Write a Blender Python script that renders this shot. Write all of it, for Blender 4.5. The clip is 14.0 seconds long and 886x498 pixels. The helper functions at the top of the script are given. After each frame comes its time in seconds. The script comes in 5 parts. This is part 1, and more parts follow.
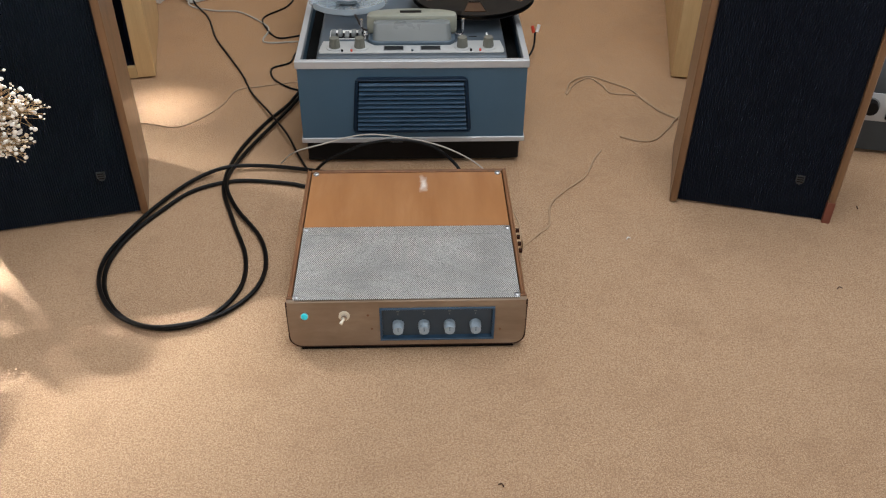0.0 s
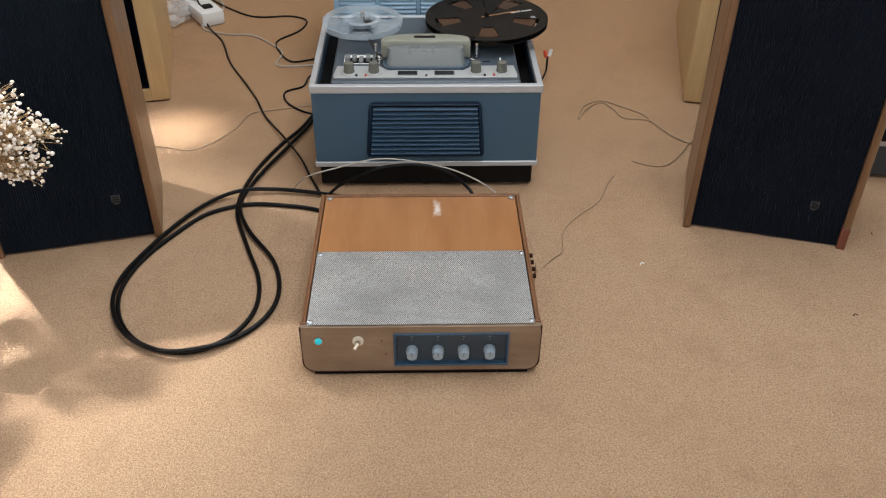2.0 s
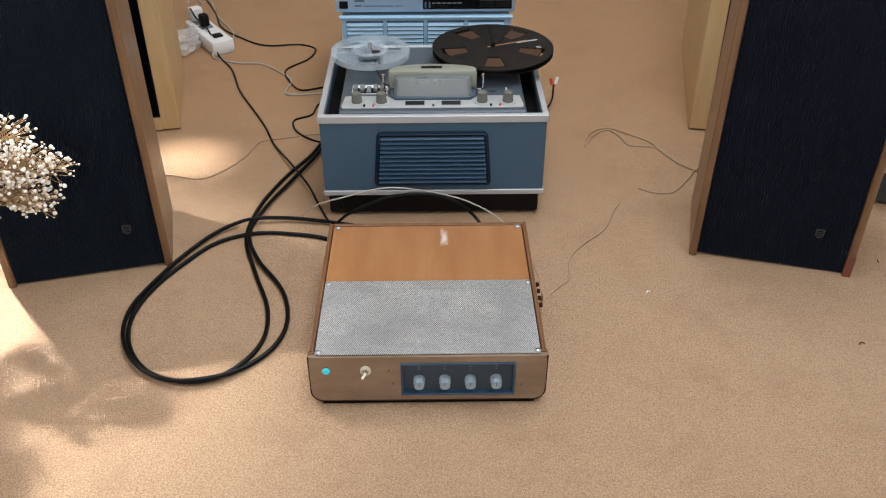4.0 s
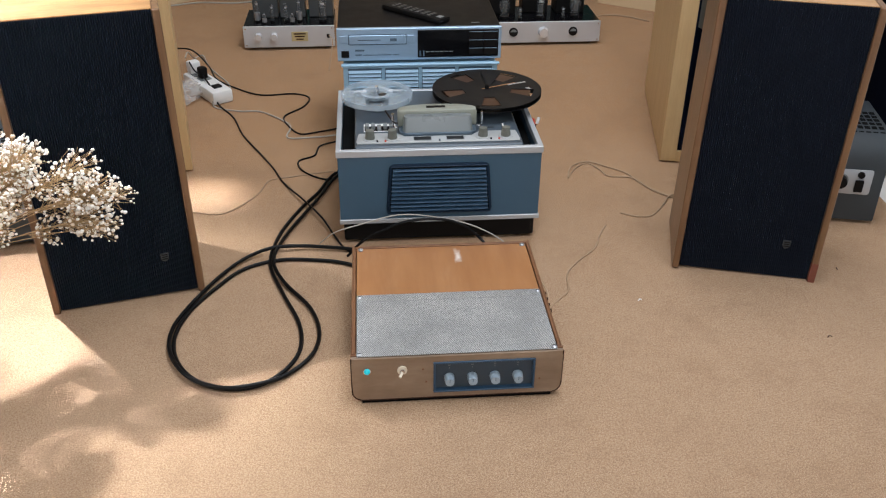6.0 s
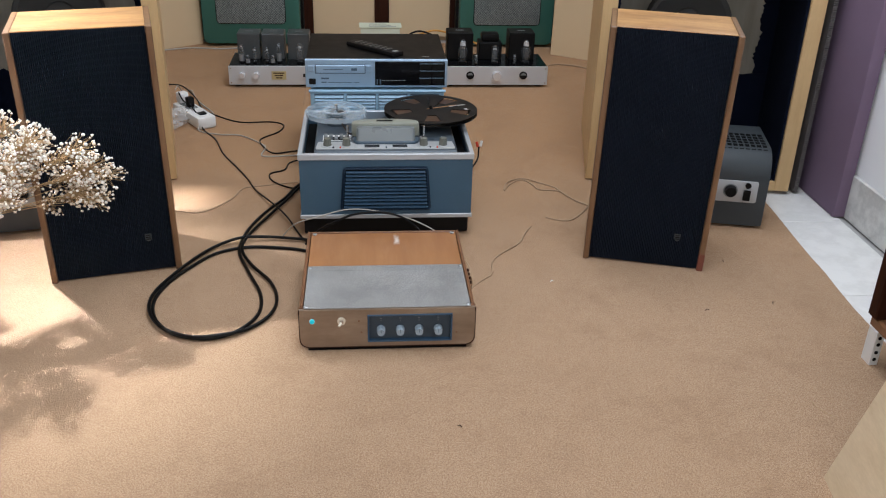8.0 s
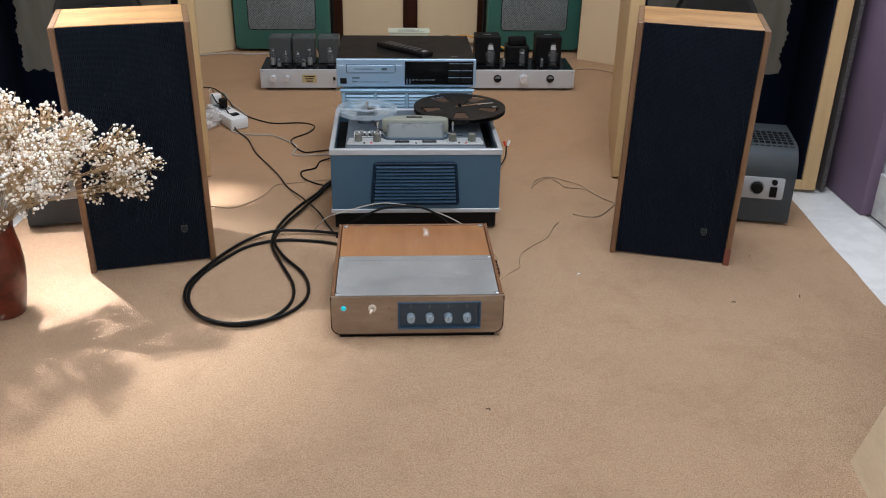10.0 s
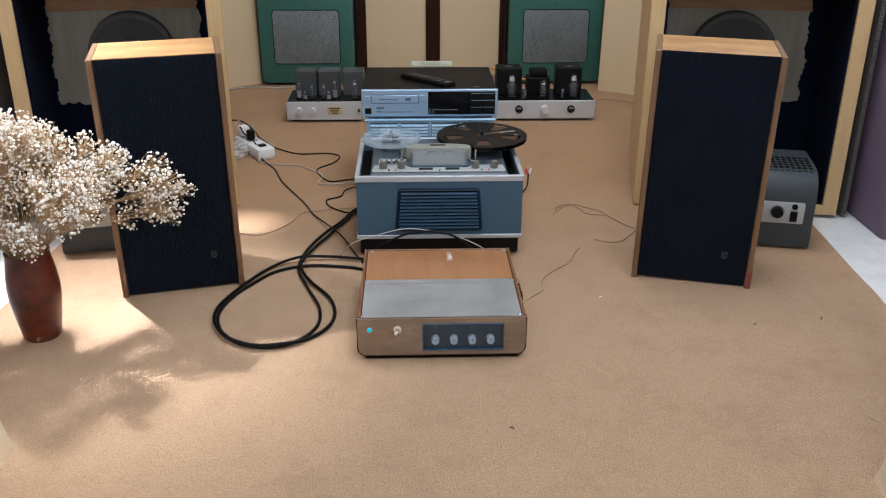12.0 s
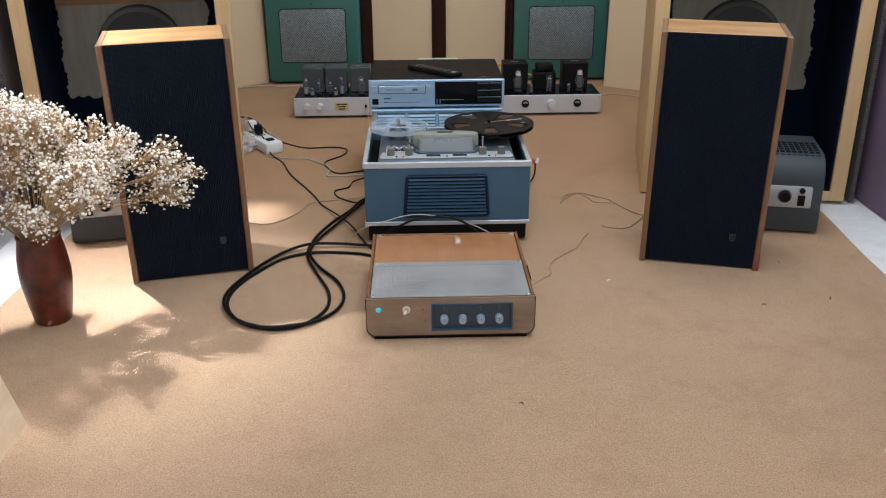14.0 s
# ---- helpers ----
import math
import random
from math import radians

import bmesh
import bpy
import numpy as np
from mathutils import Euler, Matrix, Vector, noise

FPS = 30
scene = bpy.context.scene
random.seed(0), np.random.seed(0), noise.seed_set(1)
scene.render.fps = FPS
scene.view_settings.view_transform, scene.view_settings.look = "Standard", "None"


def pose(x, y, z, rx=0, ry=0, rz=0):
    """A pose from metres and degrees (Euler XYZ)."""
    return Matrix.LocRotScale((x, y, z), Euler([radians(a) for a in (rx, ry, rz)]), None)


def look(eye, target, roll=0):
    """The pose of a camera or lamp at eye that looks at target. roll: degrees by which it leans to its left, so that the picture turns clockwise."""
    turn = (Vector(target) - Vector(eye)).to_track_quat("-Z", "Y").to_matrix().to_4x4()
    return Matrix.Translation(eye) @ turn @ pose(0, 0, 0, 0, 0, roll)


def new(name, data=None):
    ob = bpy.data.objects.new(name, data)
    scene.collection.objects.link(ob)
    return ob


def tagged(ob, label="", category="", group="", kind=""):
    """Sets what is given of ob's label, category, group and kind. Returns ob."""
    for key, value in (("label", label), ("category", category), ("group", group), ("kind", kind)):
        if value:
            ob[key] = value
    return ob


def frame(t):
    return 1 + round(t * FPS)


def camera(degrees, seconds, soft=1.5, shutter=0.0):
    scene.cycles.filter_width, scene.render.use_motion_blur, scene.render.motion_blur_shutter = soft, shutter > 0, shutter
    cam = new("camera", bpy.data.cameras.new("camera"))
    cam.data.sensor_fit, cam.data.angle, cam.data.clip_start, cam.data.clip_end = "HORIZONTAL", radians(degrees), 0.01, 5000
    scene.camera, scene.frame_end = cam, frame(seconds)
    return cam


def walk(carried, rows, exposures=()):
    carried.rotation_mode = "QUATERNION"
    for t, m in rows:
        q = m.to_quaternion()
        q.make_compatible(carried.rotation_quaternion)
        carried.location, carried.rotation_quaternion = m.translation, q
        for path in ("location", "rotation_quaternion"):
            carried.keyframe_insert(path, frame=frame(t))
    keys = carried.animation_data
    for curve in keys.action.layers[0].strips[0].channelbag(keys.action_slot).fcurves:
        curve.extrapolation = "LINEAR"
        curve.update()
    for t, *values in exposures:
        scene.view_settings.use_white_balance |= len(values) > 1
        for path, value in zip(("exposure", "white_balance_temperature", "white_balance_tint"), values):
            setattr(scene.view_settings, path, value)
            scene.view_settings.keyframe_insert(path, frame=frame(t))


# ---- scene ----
cam = camera(52.3, 14.0, soft=1.15)
PATH = [
    (0, (0.012, 0.015, 0.938), (0.069, 1.605, -0.274), 0.5),
    (0.5, (0.007, 0.016, 0.937), (0.064, 1.617, -0.26), 0.7),
    (1, (0.005, 0.02, 0.938), (0.058, 1.626, -0.252), 0.7),
    (1.5, (0.005, 0.018, 0.938), (0.053, 1.631, -0.244), 0.6),
    (2, (0.002, 0.021, 0.943), (0.043, 1.638, -0.233), 0.4),
    (4.3, (0.007, 0.019, 0.97), (0.027, 1.672, -0.154), -0.1),
    (4.5, (0.008, 0.013, 0.976), (0.026, 1.676, -0.136), -0.0),
    (5, (0.005, -0.013, 0.985), (0.019, 1.674, -0.09), 0.2),
    (5.5, (-0.058, -0.073, 0.99), (-0.028, 1.631, -0.058), 0.2),
    (6, (-0.129, -0.156, 0.995), (0.017, 1.551, -0.038), 0.5),
    (6.5, (-0.133, -0.233, 0.999), (0.07, 1.479, -0.015), 1.1),
    (7, (-0.09, -0.361, 0.996), (0.108, 1.375, 0.023), 0.9),
    (7.5, (-0.044, -0.454, 0.999), (0.14, 1.305, 0.064), 1.2),
    (8, (-0.044, -0.528, 0.994), (0.125, 1.251, 0.097), 1.6),
    (8.2, (-0.048, -0.552, 0.979), (0.111, 1.235, 0.096), 1.7),
    (10.5, (-0.062, -0.591, 0.964), (0.031, 1.212, 0.102), 0.7),
    (11, (-0.069, -0.607, 0.972), (-0.002, 1.205, 0.128), 0.4),
    (11.5, (-0.059, -0.61, 0.971), (0.004, 1.212, 0.149), 0.4),
    (12, (-0.061, -0.625, 0.958), (0.005, 1.207, 0.157), 0.2),
    (12.5, (-0.067, -0.64, 0.942), (-0.002, 1.192, 0.142), 0.0),
    (13, (-0.072, -0.649, 0.939), (-0.012, 1.186, 0.145), -0.5),
    (13.5, (-0.071, -0.655, 0.925), (-0.017, 1.183, 0.138), -0.6),
    (14, (-0.065, -0.656, 0.903), (-0.014, 1.185, 0.124), -0.4),
]
walk(cam, [(t, look(eye, target, roll)) for t, eye, target, roll in PATH],
     [(0, -0.31, 6200, 10), (2.2, -0.26, 6200, 10), (5.2, -0.10, 6000, 10), (7, -0.21, 5860, 10), (10.5, -0.25, 5770, 10), (14, -0.25, 5760, 10)])

# ---- light ----
world = bpy.data.worlds.new("world")
scene.world = world
world.use_nodes = True
wn = world.node_tree
sky = wn.nodes.new("ShaderNodeTexSky")
sky.sky_type, sky.sun_disc = "NISHITA", False
sky.sun_elevation, sky.sun_rotation = radians(42), radians(-60)
wn.links.new(sky.outputs[0], wn.nodes["Background"].inputs[0])
wn.nodes["Background"].inputs[1].default_value = 0.1


def window_light(name, eye, target, w, h, watts, colour):
    data = bpy.data.lights.new(name, "AREA")
    data.shape, data.size, data.size_y, data.energy, data.color = "RECTANGLE", w, h, watts, colour
    lamp = new(name, data)
    lamp.matrix_world = look(eye, target)
    return lamp


# small high window in the left wall; added unseen fill: a skylight over the open floor, a wide window behind the camera
high = window_light("high_window_light", (-1.235, 1.88, 1.80), (-0.75, 1.16, 0.0), 0.050, 0.050, 6.1, (1.0, 0.965, 0.93))
high.data.spread = radians(35)
# narrow extra lamp, added to brighten one carpet patch behind the left loudspeaker
beam = window_light("high_window_beam", (-1.240, 1.80, 1.90), (-0.535, 1.755, 0.0), 0.04, 0.04, 0.20, (1.0, 0.965, 0.93))
beam.data.spread = radians(7)
window_light("skylight_light", (0.38, 1.25, 2.595), (0.38, 1.251, 0.0), 1.05, 2.3, 62, (0.955, 0.962, 0.955))
# fill lamp added behind the camera
window_light("wide_window_light", (0.0, -1.93, 1.6), (0.0, 0.5, 1.3), 1.9, 1.3, 28, (1.0, 0.95, 0.87))

# ---- materials ----


class Nodes:
    """A short way to write a node material."""

    def __init__(self, name):
        self.mat = bpy.data.materials.new(name)
        self.mat.use_nodes = True
        self.tree = self.mat.node_tree
        self.bsdf = self.tree.nodes["Principled BSDF"]
        self.coord = self.tree.nodes.new("ShaderNodeTexCoord").outputs["Object"]

    def add(self, kind, **inputs):
        node = self.tree.nodes.new("ShaderNode" + kind)
        for key, value in inputs.items():
            socket = node.inputs[key.replace("_", " ")]
            if hasattr(value, "is_output"):
                self.tree.links.new(value, socket)
            else:
                socket.default_value = value
        return node

    def stretch(self, x, y, z):
        return self.add("Mapping", Vector=self.coord, Scale=(x, y, z)).outputs[0]

    def noise(self, scale, detail=3.0, vector=None, rough=0.55):
        return self.add("TexNoise", Vector=vector or self.coord, Scale=scale, Detail=detail, Roughness=rough).outputs[0]

    def ramp(self, fac, *stops):
        node = self.add("ValToRGB", Fac=fac)
        el = node.color_ramp.elements
        while len(el) < len(stops):
            el.new(0.5)
        for e, (pos, col) in zip(el, stops):
            e.position, e.color = pos, (*col, 1) if len(col) == 3 else col
        return node.outputs[0]

    def mix(self, fac, a, b, how="MIX"):
        node = self.tree.nodes.new("ShaderNodeMix")
        node.data_type, node.blend_type = "RGBA", how
        for sock, v in ((node.inputs[0], fac), (node.inputs[6], a), (node.inputs[7], b)):
            if hasattr(v, "is_output"):
                self.tree.links.new(v, sock)
            elif sock == node.inputs[0]:
                sock.default_value = v
            else:
                sock.default_value = (*v, 1)
        return node.outputs[2]

    def math(self, how, a, b=0.0):
        node = self.tree.nodes.new("ShaderNodeMath")
        node.operation = how
        for sock, v in zip(node.inputs, (a, b)):
            if hasattr(v, "is_output"):
                self.tree.links.new(v, sock)
            else:
                sock.default_value = v
        return node.outputs[0]

    def set(self, **inputs):
        for key, v in inputs.items():
            sock = self.bsdf.inputs[key.replace("_", " ")]
            if hasattr(v, "is_output"):
                self.tree.links.new(v, sock)
            else:
                sock.default_value = (*v, 1) if isinstance(v, tuple) and len(v) == 3 else v
        return self

    def bump(self, height, strength=0.3, distance=0.001):
        self.set(Normal=self.add("Bump", Height=height, Strength=strength, Distance=distance).outputs[0])
        return self


def painted(name, colour, rough=0.5, metal=0.0, vary=0.12, fine=90.0, bump=0.1, spec=0.5):
    n = Nodes(name)
    dark = tuple(c * (1 - vary) for c in colour)
    light = tuple(min(1, c * (1 + vary)) for c in colour)
    big = n.mix(n.noise(7), dark, light)
    col = n.mix(n.math("MULTIPLY", n.noise(fine), 0.35), big, dark)
    n.set(Base_Color=col, Metallic=metal, Specular_IOR_Level=spec,
          Roughness=n.math("ADD", n.math("MULTIPLY", n.noise(23), 0.18), rough - 0.09))
    n.bump(n.noise(fine * 3), bump, 0.0006)
    return n.mat


def wooden(name, dark, light, grain=(1.0, 14.0, 14.0), rough=0.4, coat=0.0, scale=5.0, spec=0.5):
    n = Nodes(name)
    v = n.stretch(*grain)
    rings = n.noise(scale, 5, v, 0.6)
    fibre = n.noise(scale * 9, 3, v, 0.7)
    col = n.ramp(rings, (0.3, dark), (0.5, tuple((a + b) / 2 for a, b in zip(dark, light))), (0.72, light))
    col = n.mix(n.math("MULTIPLY", fibre, 0.4), col, tuple(c * 0.6 for c in dark))
    n.set(Base_Color=col, Roughness=n.math("ADD", n.math("MULTIPLY", fibre, 0.2), rough - 0.1), Coat_Weight=coat, Specular_IOR_Level=spec, Coat_Roughness=0.12)
    n.bump(fibre, 0.12, 0.0005)
    return n.mat


def carpet_material():
    n = Nodes("carpet_pile")
    big = n.noise(2.3, 4)
    mid = n.noise(32, 5, rough=0.7)
    tuft = n.noise(280, 5, rough=0.85)
    fleck = n.noise(640, 2)
    col = n.mix(big, (0.430, 0.288, 0.172), (0.497, 0.340, 0.210))
    # warm bounced light painted in: the pile behind the tape recorder is more orange
    depth = n.math("ADD", n.add("SeparateXYZ", Vector=n.coord).outputs[1], n.math("MULTIPLY", n.noise(3.1, 3), 0.5))
    col = n.mix(n.ramp(n.math("MULTIPLY", depth, 0.25), (0.38, (0, 0, 0)), (0.58, (0.95, 0.95, 0.95))), col, (0.475, 0.256, 0.110))
    col = n.mix(n.ramp(mid, (0.3, (0, 0, 0)), (0.75, (0.5, 0.5, 0.5))), col, (0.35, 0.220, 0.134))
    col = n.mix(n.ramp(tuft, (0.40, (0.72, 0.72, 0.72)), (0.56, (0, 0, 0))), col, (0.20, 0.115, 0.064))
    col = n.mix(n.ramp(fleck, (0.50, (0, 0, 0)), (0.62, (0.9, 0.9, 0.9))), col, (0.57, 0.415, 0.275))
    cell = n.add("TexVoronoi", Vector=n.coord, Scale=380.0).outputs[0]
    col = n.mix(n.ramp(cell, (0.3, (0, 0, 0)), (0.8, (0.33, 0.33, 0.33))), col, (0.19, 0.112, 0.064))
    stain = n.noise(6, 7, rough=0.78)
    col = n.mix(n.ramp(stain, (0.49, (0, 0, 0)), (0.72, (0.46, 0.46, 0.46))), col, (0.24, 0.145, 0.085))
    height = n.math("ADD", n.math("MULTIPLY", n.math("SUBTRACT", 1.0, cell), 0.9), n.math("MULTIPLY", tuft, 0.6))
    n.set(Base_Color=col, Roughness=0.95, Specular_IOR_Level=0.06, Sheen_Weight=0.02, Sheen_Roughness=0.5)
    n.bump(height, 0.45, 0.0022)
    return n.mat


def mesh_metal():
    """Perforated sheet: rows of round holes 2.6 mm apart."""
    n = Nodes("perforated_metal")
    sep = n.add("SeparateXYZ", Vector=n.coord)
    k = math.pi / 0.0029
    u = n.math("ADD", sep.outputs[0], n.math("MULTIPLY", sep.outputs[1], 0.58))
    v = n.math("SUBTRACT", sep.outputs[0], n.math("MULTIPLY", sep.outputs[1], 0.58))
    wave = n.math("MULTIPLY", n.math("SINE", n.math("MULTIPLY", u, k)), n.math("SINE", n.math("MULTIPLY", v, k)))
    hole = n.ramp(n.math("ABSOLUTE", wave), (0.20, (0, 0, 0)), (0.42, (1, 1, 1)))
    base = n.mix(n.ramp(n.noise(11, 4), (0.35, (0, 0, 0)), (0.65, (1, 1, 1))), (0.44, 0.455, 0.45), (0.64, 0.655, 0.645))
    n.set(Base_Color=n.mix(hole, base, (0.20, 0.205, 0.205)), Metallic=0.55, Roughness=0.42)
    n.bump(n.math("MULTIPLY", hole, -1.0), 0.25, 0.001)
    return n.mat


def weave_metal():
    """Light woven wire, as in the grilles of the green cases."""
    n = Nodes("woven_grille")
    sep = n.add("SeparateXYZ", Vector=n.coord)
    k = math.pi / 0.0105
    u = n.math("ADD", sep.outputs[0], n.math("MULTIPLY", sep.outputs[2], 1.5))
    w = n.math("SUBTRACT", sep.outputs[0], n.math("MULTIPLY", sep.outputs[2], 1.5))
    wave = n.math("MULTIPLY", n.math("SINE", n.math("MULTIPLY", u, k)), n.math("SINE", n.math("MULTIPLY", w, k)))
    hole = n.ramp(n.math("ABSOLUTE", wave), (0.30, (0, 0, 0)), (0.62, (1, 1, 1)))
    wire = n.mix(n.noise(12, 4), (0.20, 0.235, 0.225), (0.37, 0.42, 0.40))
    wire = n.mix(n.ramp(n.noise(150, 4, rough=0.8), (0.38, (0.7, 0.7, 0.7)), (0.52, (0, 0, 0))), wire, (0.09, 0.10, 0.098))
    n.set(Base_Color=n.mix(hole, wire, (0.040, 0.042, 0.050)), Roughness=0.5, Metallic=0.3)
    n.bump(n.math("MULTIPLY", hole, -1.0), 0.6, 0.002)
    return n.mat


def worn_bronze():
    """Bronze lacquered sheet, rubbed paler in long streaks and along its upper part."""
    n = Nodes("worn_bronze_sheet")
    streak = n.noise(10, 4, n.stretch(1.0, 2.0, 3.0), 0.6)
    cloud, fine = n.noise(18, 4), n.noise(240, 3)
    col = n.ramp(streak, (0.32, (0.215, 0.150, 0.100)), (0.52, (0.262, 0.190, 0.131)), (0.72, (0.33, 0.250, 0.178)))
    col = n.mix(n.ramp(cloud, (0.45, (0, 0, 0)), (0.75, (0.4, 0.4, 0.4))), col, (0.19, 0.122, 0.074))
    n.set(Base_Color=col, Metallic=0.25, Roughness=0.4)
    n.bump(fine, 0.12, 0.0004)
    return n.mat


def varnished_top():
    """Orange varnished veneer with a soft white streak near its back edge."""
    n = Nodes("varnished_veneer")
    v = n.stretch(7.0, 1.1, 7.0)
    rings, fibre = n.noise(5, 4, v, 0.5), n.noise(60, 3, v)
    col = n.ramp(rings, (0.30, (0.285, 0.120, 0.041)), (0.70, (0.365, 0.172, 0.066)))
    col = n.mix(n.math("MULTIPLY", fibre, 0.22), col, (0.25, 0.095, 0.028))
    rub = n.noise(6, 4, n.stretch(5.0, 1.0, 1.0), 0.6)
    col = n.mix(n.ramp(rub, (0.56, (0, 0, 0)), (0.76, (0.32, 0.32, 0.32))), col, (0.46, 0.25, 0.12))
    sep = n.add("SeparateXYZ", Vector=n.coord)
    dx = n.math("DIVIDE", n.math("ABSOLUTE", n.math("SUBTRACT", sep.outputs[0], 0.028)), 0.0115)
    dy = n.math("DIVIDE", n.math("ABSOLUTE", n.math("SUBTRACT", sep.outputs[1], 0.306)), 0.042)
    far = n.math("ADD", n.math("MAXIMUM", dx, dy), n.math("MULTIPLY", n.noise(90, 4), 0.7))
    white_streak = n.ramp(far, (0.35, (0.75, 0.75, 0.75)), (1.25, (0, 0, 0)))
    n.set(Base_Color=n.mix(white_streak, col, (0.8, 0.76, 0.7)), Roughness=0.28, Coat_Weight=0.5, Coat_Roughness=0.15)
    n.bump(fibre, 0.08, 0.0004)
    return n.mat


def raw_board():
    n = Nodes("raw_plywood")
    v = n.stretch(9.0, 9.0, 1.2)
    rings, fibre = n.noise(4, 5, v), n.noise(40, 3, v)
    col = n.ramp(rings, (0.3, (0.205, 0.190, 0.152)), (0.7, (0.315, 0.295, 0.245)))
    knot = n.add("TexVoronoi", Vector=n.stretch(1, 1, 0.8), Scale=7.0).outputs[0]
    col = n.mix(n.ramp(knot, (0.05, (0.9, 0.9, 0.9)), (0.12, (0, 0, 0))), col, (0.16, 0.09, 0.04))
    n.set(Base_Color=n.mix(n.math("MULTIPLY", fibre, 0.3), col, (0.33, 0.27, 0.19)), Roughness=0.75)
    n.bump(fibre, 0.2, 0.0006)
    return n.mat


def tile_glaze(name, a, b):
    n = Nodes(name)
    info = n.add("ObjectInfo")
    vein = n.noise(5, 6, rough=0.65)
    col = n.ramp(vein, (0.42, a), (0.5, b), (0.58, a))
    n.set(Base_Color=n.mix(n.math("MULTIPLY", info.outputs["Random"], 0.12), col, b), Roughness=0.22)
    n.bump(n.noise(40), 0.04, 0.0005)
    return n.mat


def clear(name, tint, rough, alpha):
    """Thin clear plastic or glass: mostly see-through, with a real gloss."""
    n = Nodes(name)
    n.set(Base_Color=tint, Roughness=rough, Alpha=alpha, Specular_IOR_Level=0.8, Coat_Weight=0.5, Coat_Roughness=0.05)
    return n.mat


def vase_glaze():
    n = Nodes("brown_glaze")
    run = n.ramp(n.noise(14, 6, rough=0.7), (0.35, (0, 0, 0)), (0.68, (1, 1, 1)))
    col = n.mix(run, (0.026, 0.004, 0.002), (0.155, 0.022, 0.007))
    spots = n.noise(11, 3, n.stretch(1, 1, 0.7))
    col = n.mix(n.ramp(spots, (0.66, (0, 0, 0)), (0.69, (1, 1, 1))), col, (0.36, 0.33, 0.31))
    n.set(Base_Color=col, Roughness=0.33, Coat_Weight=0.25, Coat_Roughness=0.2)
    n.bump(run, 0.1, 0.002)
    return n.mat


def blossom_material():
    n = Nodes("dried_blossom")
    geo = n.add("NewGeometry")
    col = n.ramp(geo.outputs["Random Per Island"], (0.0, (0.68, 0.53, 0.37)), (0.25, (0.86, 0.79, 0.69)), (1.0, (0.94, 0.92, 0.88)))
    n.set(Base_Color=col, Roughness=0.85)
    n.bump(n.noise(700), 0.5, 0.001)
    return n.mat


M_CARPET = carpet_material()
M_TILE = tile_glaze("white_tile", (0.76, 0.75, 0.72), (0.69, 0.68, 0.65))
M_SKIRT = tile_glaze("grey_marble_tile", (0.66, 0.65, 0.62), (0.50, 0.49, 0.47))
M_GROUT = painted("grout", (0.38, 0.37, 0.35), 0.9)
M_WALL = painted("white_wall_paint", (0.82, 0.82, 0.83), 0.8, vary=0.03, fine=200, bump=0.15)
M_BACKWALL = painted("cream_wall_paint", (0.61, 0.435, 0.245), 0.75, vary=0.05, fine=200, bump=0.12)
M_CREAM = painted("cream_panel", (0.63, 0.475, 0.285), 0.6, vary=0.05, fine=160, bump=0.08)
M_BROWN = wooden("dark_brown_wood", (0.018, 0.005, 0.002), (0.046, 0.013, 0.005), (14, 14, 1), 0.6, spec=0.12)
M_PLY = wooden("pale_plywood", (0.56, 0.365, 0.165), (0.67, 0.465, 0.225), (12, 12, 1.0), 0.55)
M_PINE = wooden("pine", (0.62, 0.48, 0.30), (0.78, 0.64, 0.44), (12, 1.4, 5), 0.5)
M_TEAK = wooden("teak_veneer", (0.125, 0.062, 0.028), (0.25, 0.135, 0.064), (12, 12, 1.0), 0.38, 0.15)
M_TEAKTOP = wooden("teak_veneer_top", (0.29, 0.135, 0.045), (0.64, 0.37, 0.15), (1.6, 7, 7), 0.35, 0.2)
M_AMPWOOD = wooden("reddish_veneer", (0.15, 0.063, 0.027), (0.25, 0.115, 0.048), (10, 1.2, 10), 0.4, 0.2)
M_VARNISH = varnished_top()
M_MESH = mesh_metal()
M_WEAVE = weave_metal()
M_RAW = raw_board()
M_FELT = painted("navy_felt", (0.0034, 0.0056, 0.0150), 0.97, vary=0.4, fine=300, bump=0.6, spec=0.1)
M_CLOTH = painted("speaker_cloth", (0.0138, 0.0190, 0.0315), 0.9, vary=0.2, fine=700, bump=0.4, spec=0.12)
M_BLACK = painted("black_paint", (0.006, 0.0055, 0.0055), 0.55, vary=0.3, spec=0.14)
# matt black of feet, holes and linings, also used for painted shade
M_DEEPBLACK = painted("deep_black_and_shade", (0.005, 0.005, 0.005), 0.9, vary=0.3, spec=0.1)
M_GLOSSBLACK = painted("gloss_black", (0.005, 0.005, 0.006), 0.15, vary=0.2, bump=0.0, spec=0.25)
M_BLUE = painted("blue_leatherette", (0.043, 0.094, 0.146), 0.55, vary=0.12, fine=420, bump=0.35)
M_NAVY = painted("dark_blue_plastic", (0.007, 0.020, 0.042), 0.45, vary=0.15, spec=0.2)
M_PALEBLUE = painted("pale_blue_lacquer", (0.29, 0.46, 0.60), 0.4, vary=0.06)
M_DECK = painted("grey_deck_metal", (0.068, 0.087, 0.106), 0.40, 0.1, vary=0.08)
M_ALU = painted("brushed_aluminium", (0.46, 0.48, 0.50), 0.42, 0.35, vary=0.06, fine=260)
M_SILVER = painted("silver_blue_face", (0.33, 0.455, 0.59), 0.38, 0.45, vary=0.04)
M_CHROME = painted("chrome", (0.75, 0.75, 0.76), 0.15, 1.0, vary=0.05, bump=0.0)
M_BRONZE = worn_bronze()
M_PANELBLUE = painted("blue_grey_panel", (0.065, 0.105, 0.15), 0.45, vary=0.1)
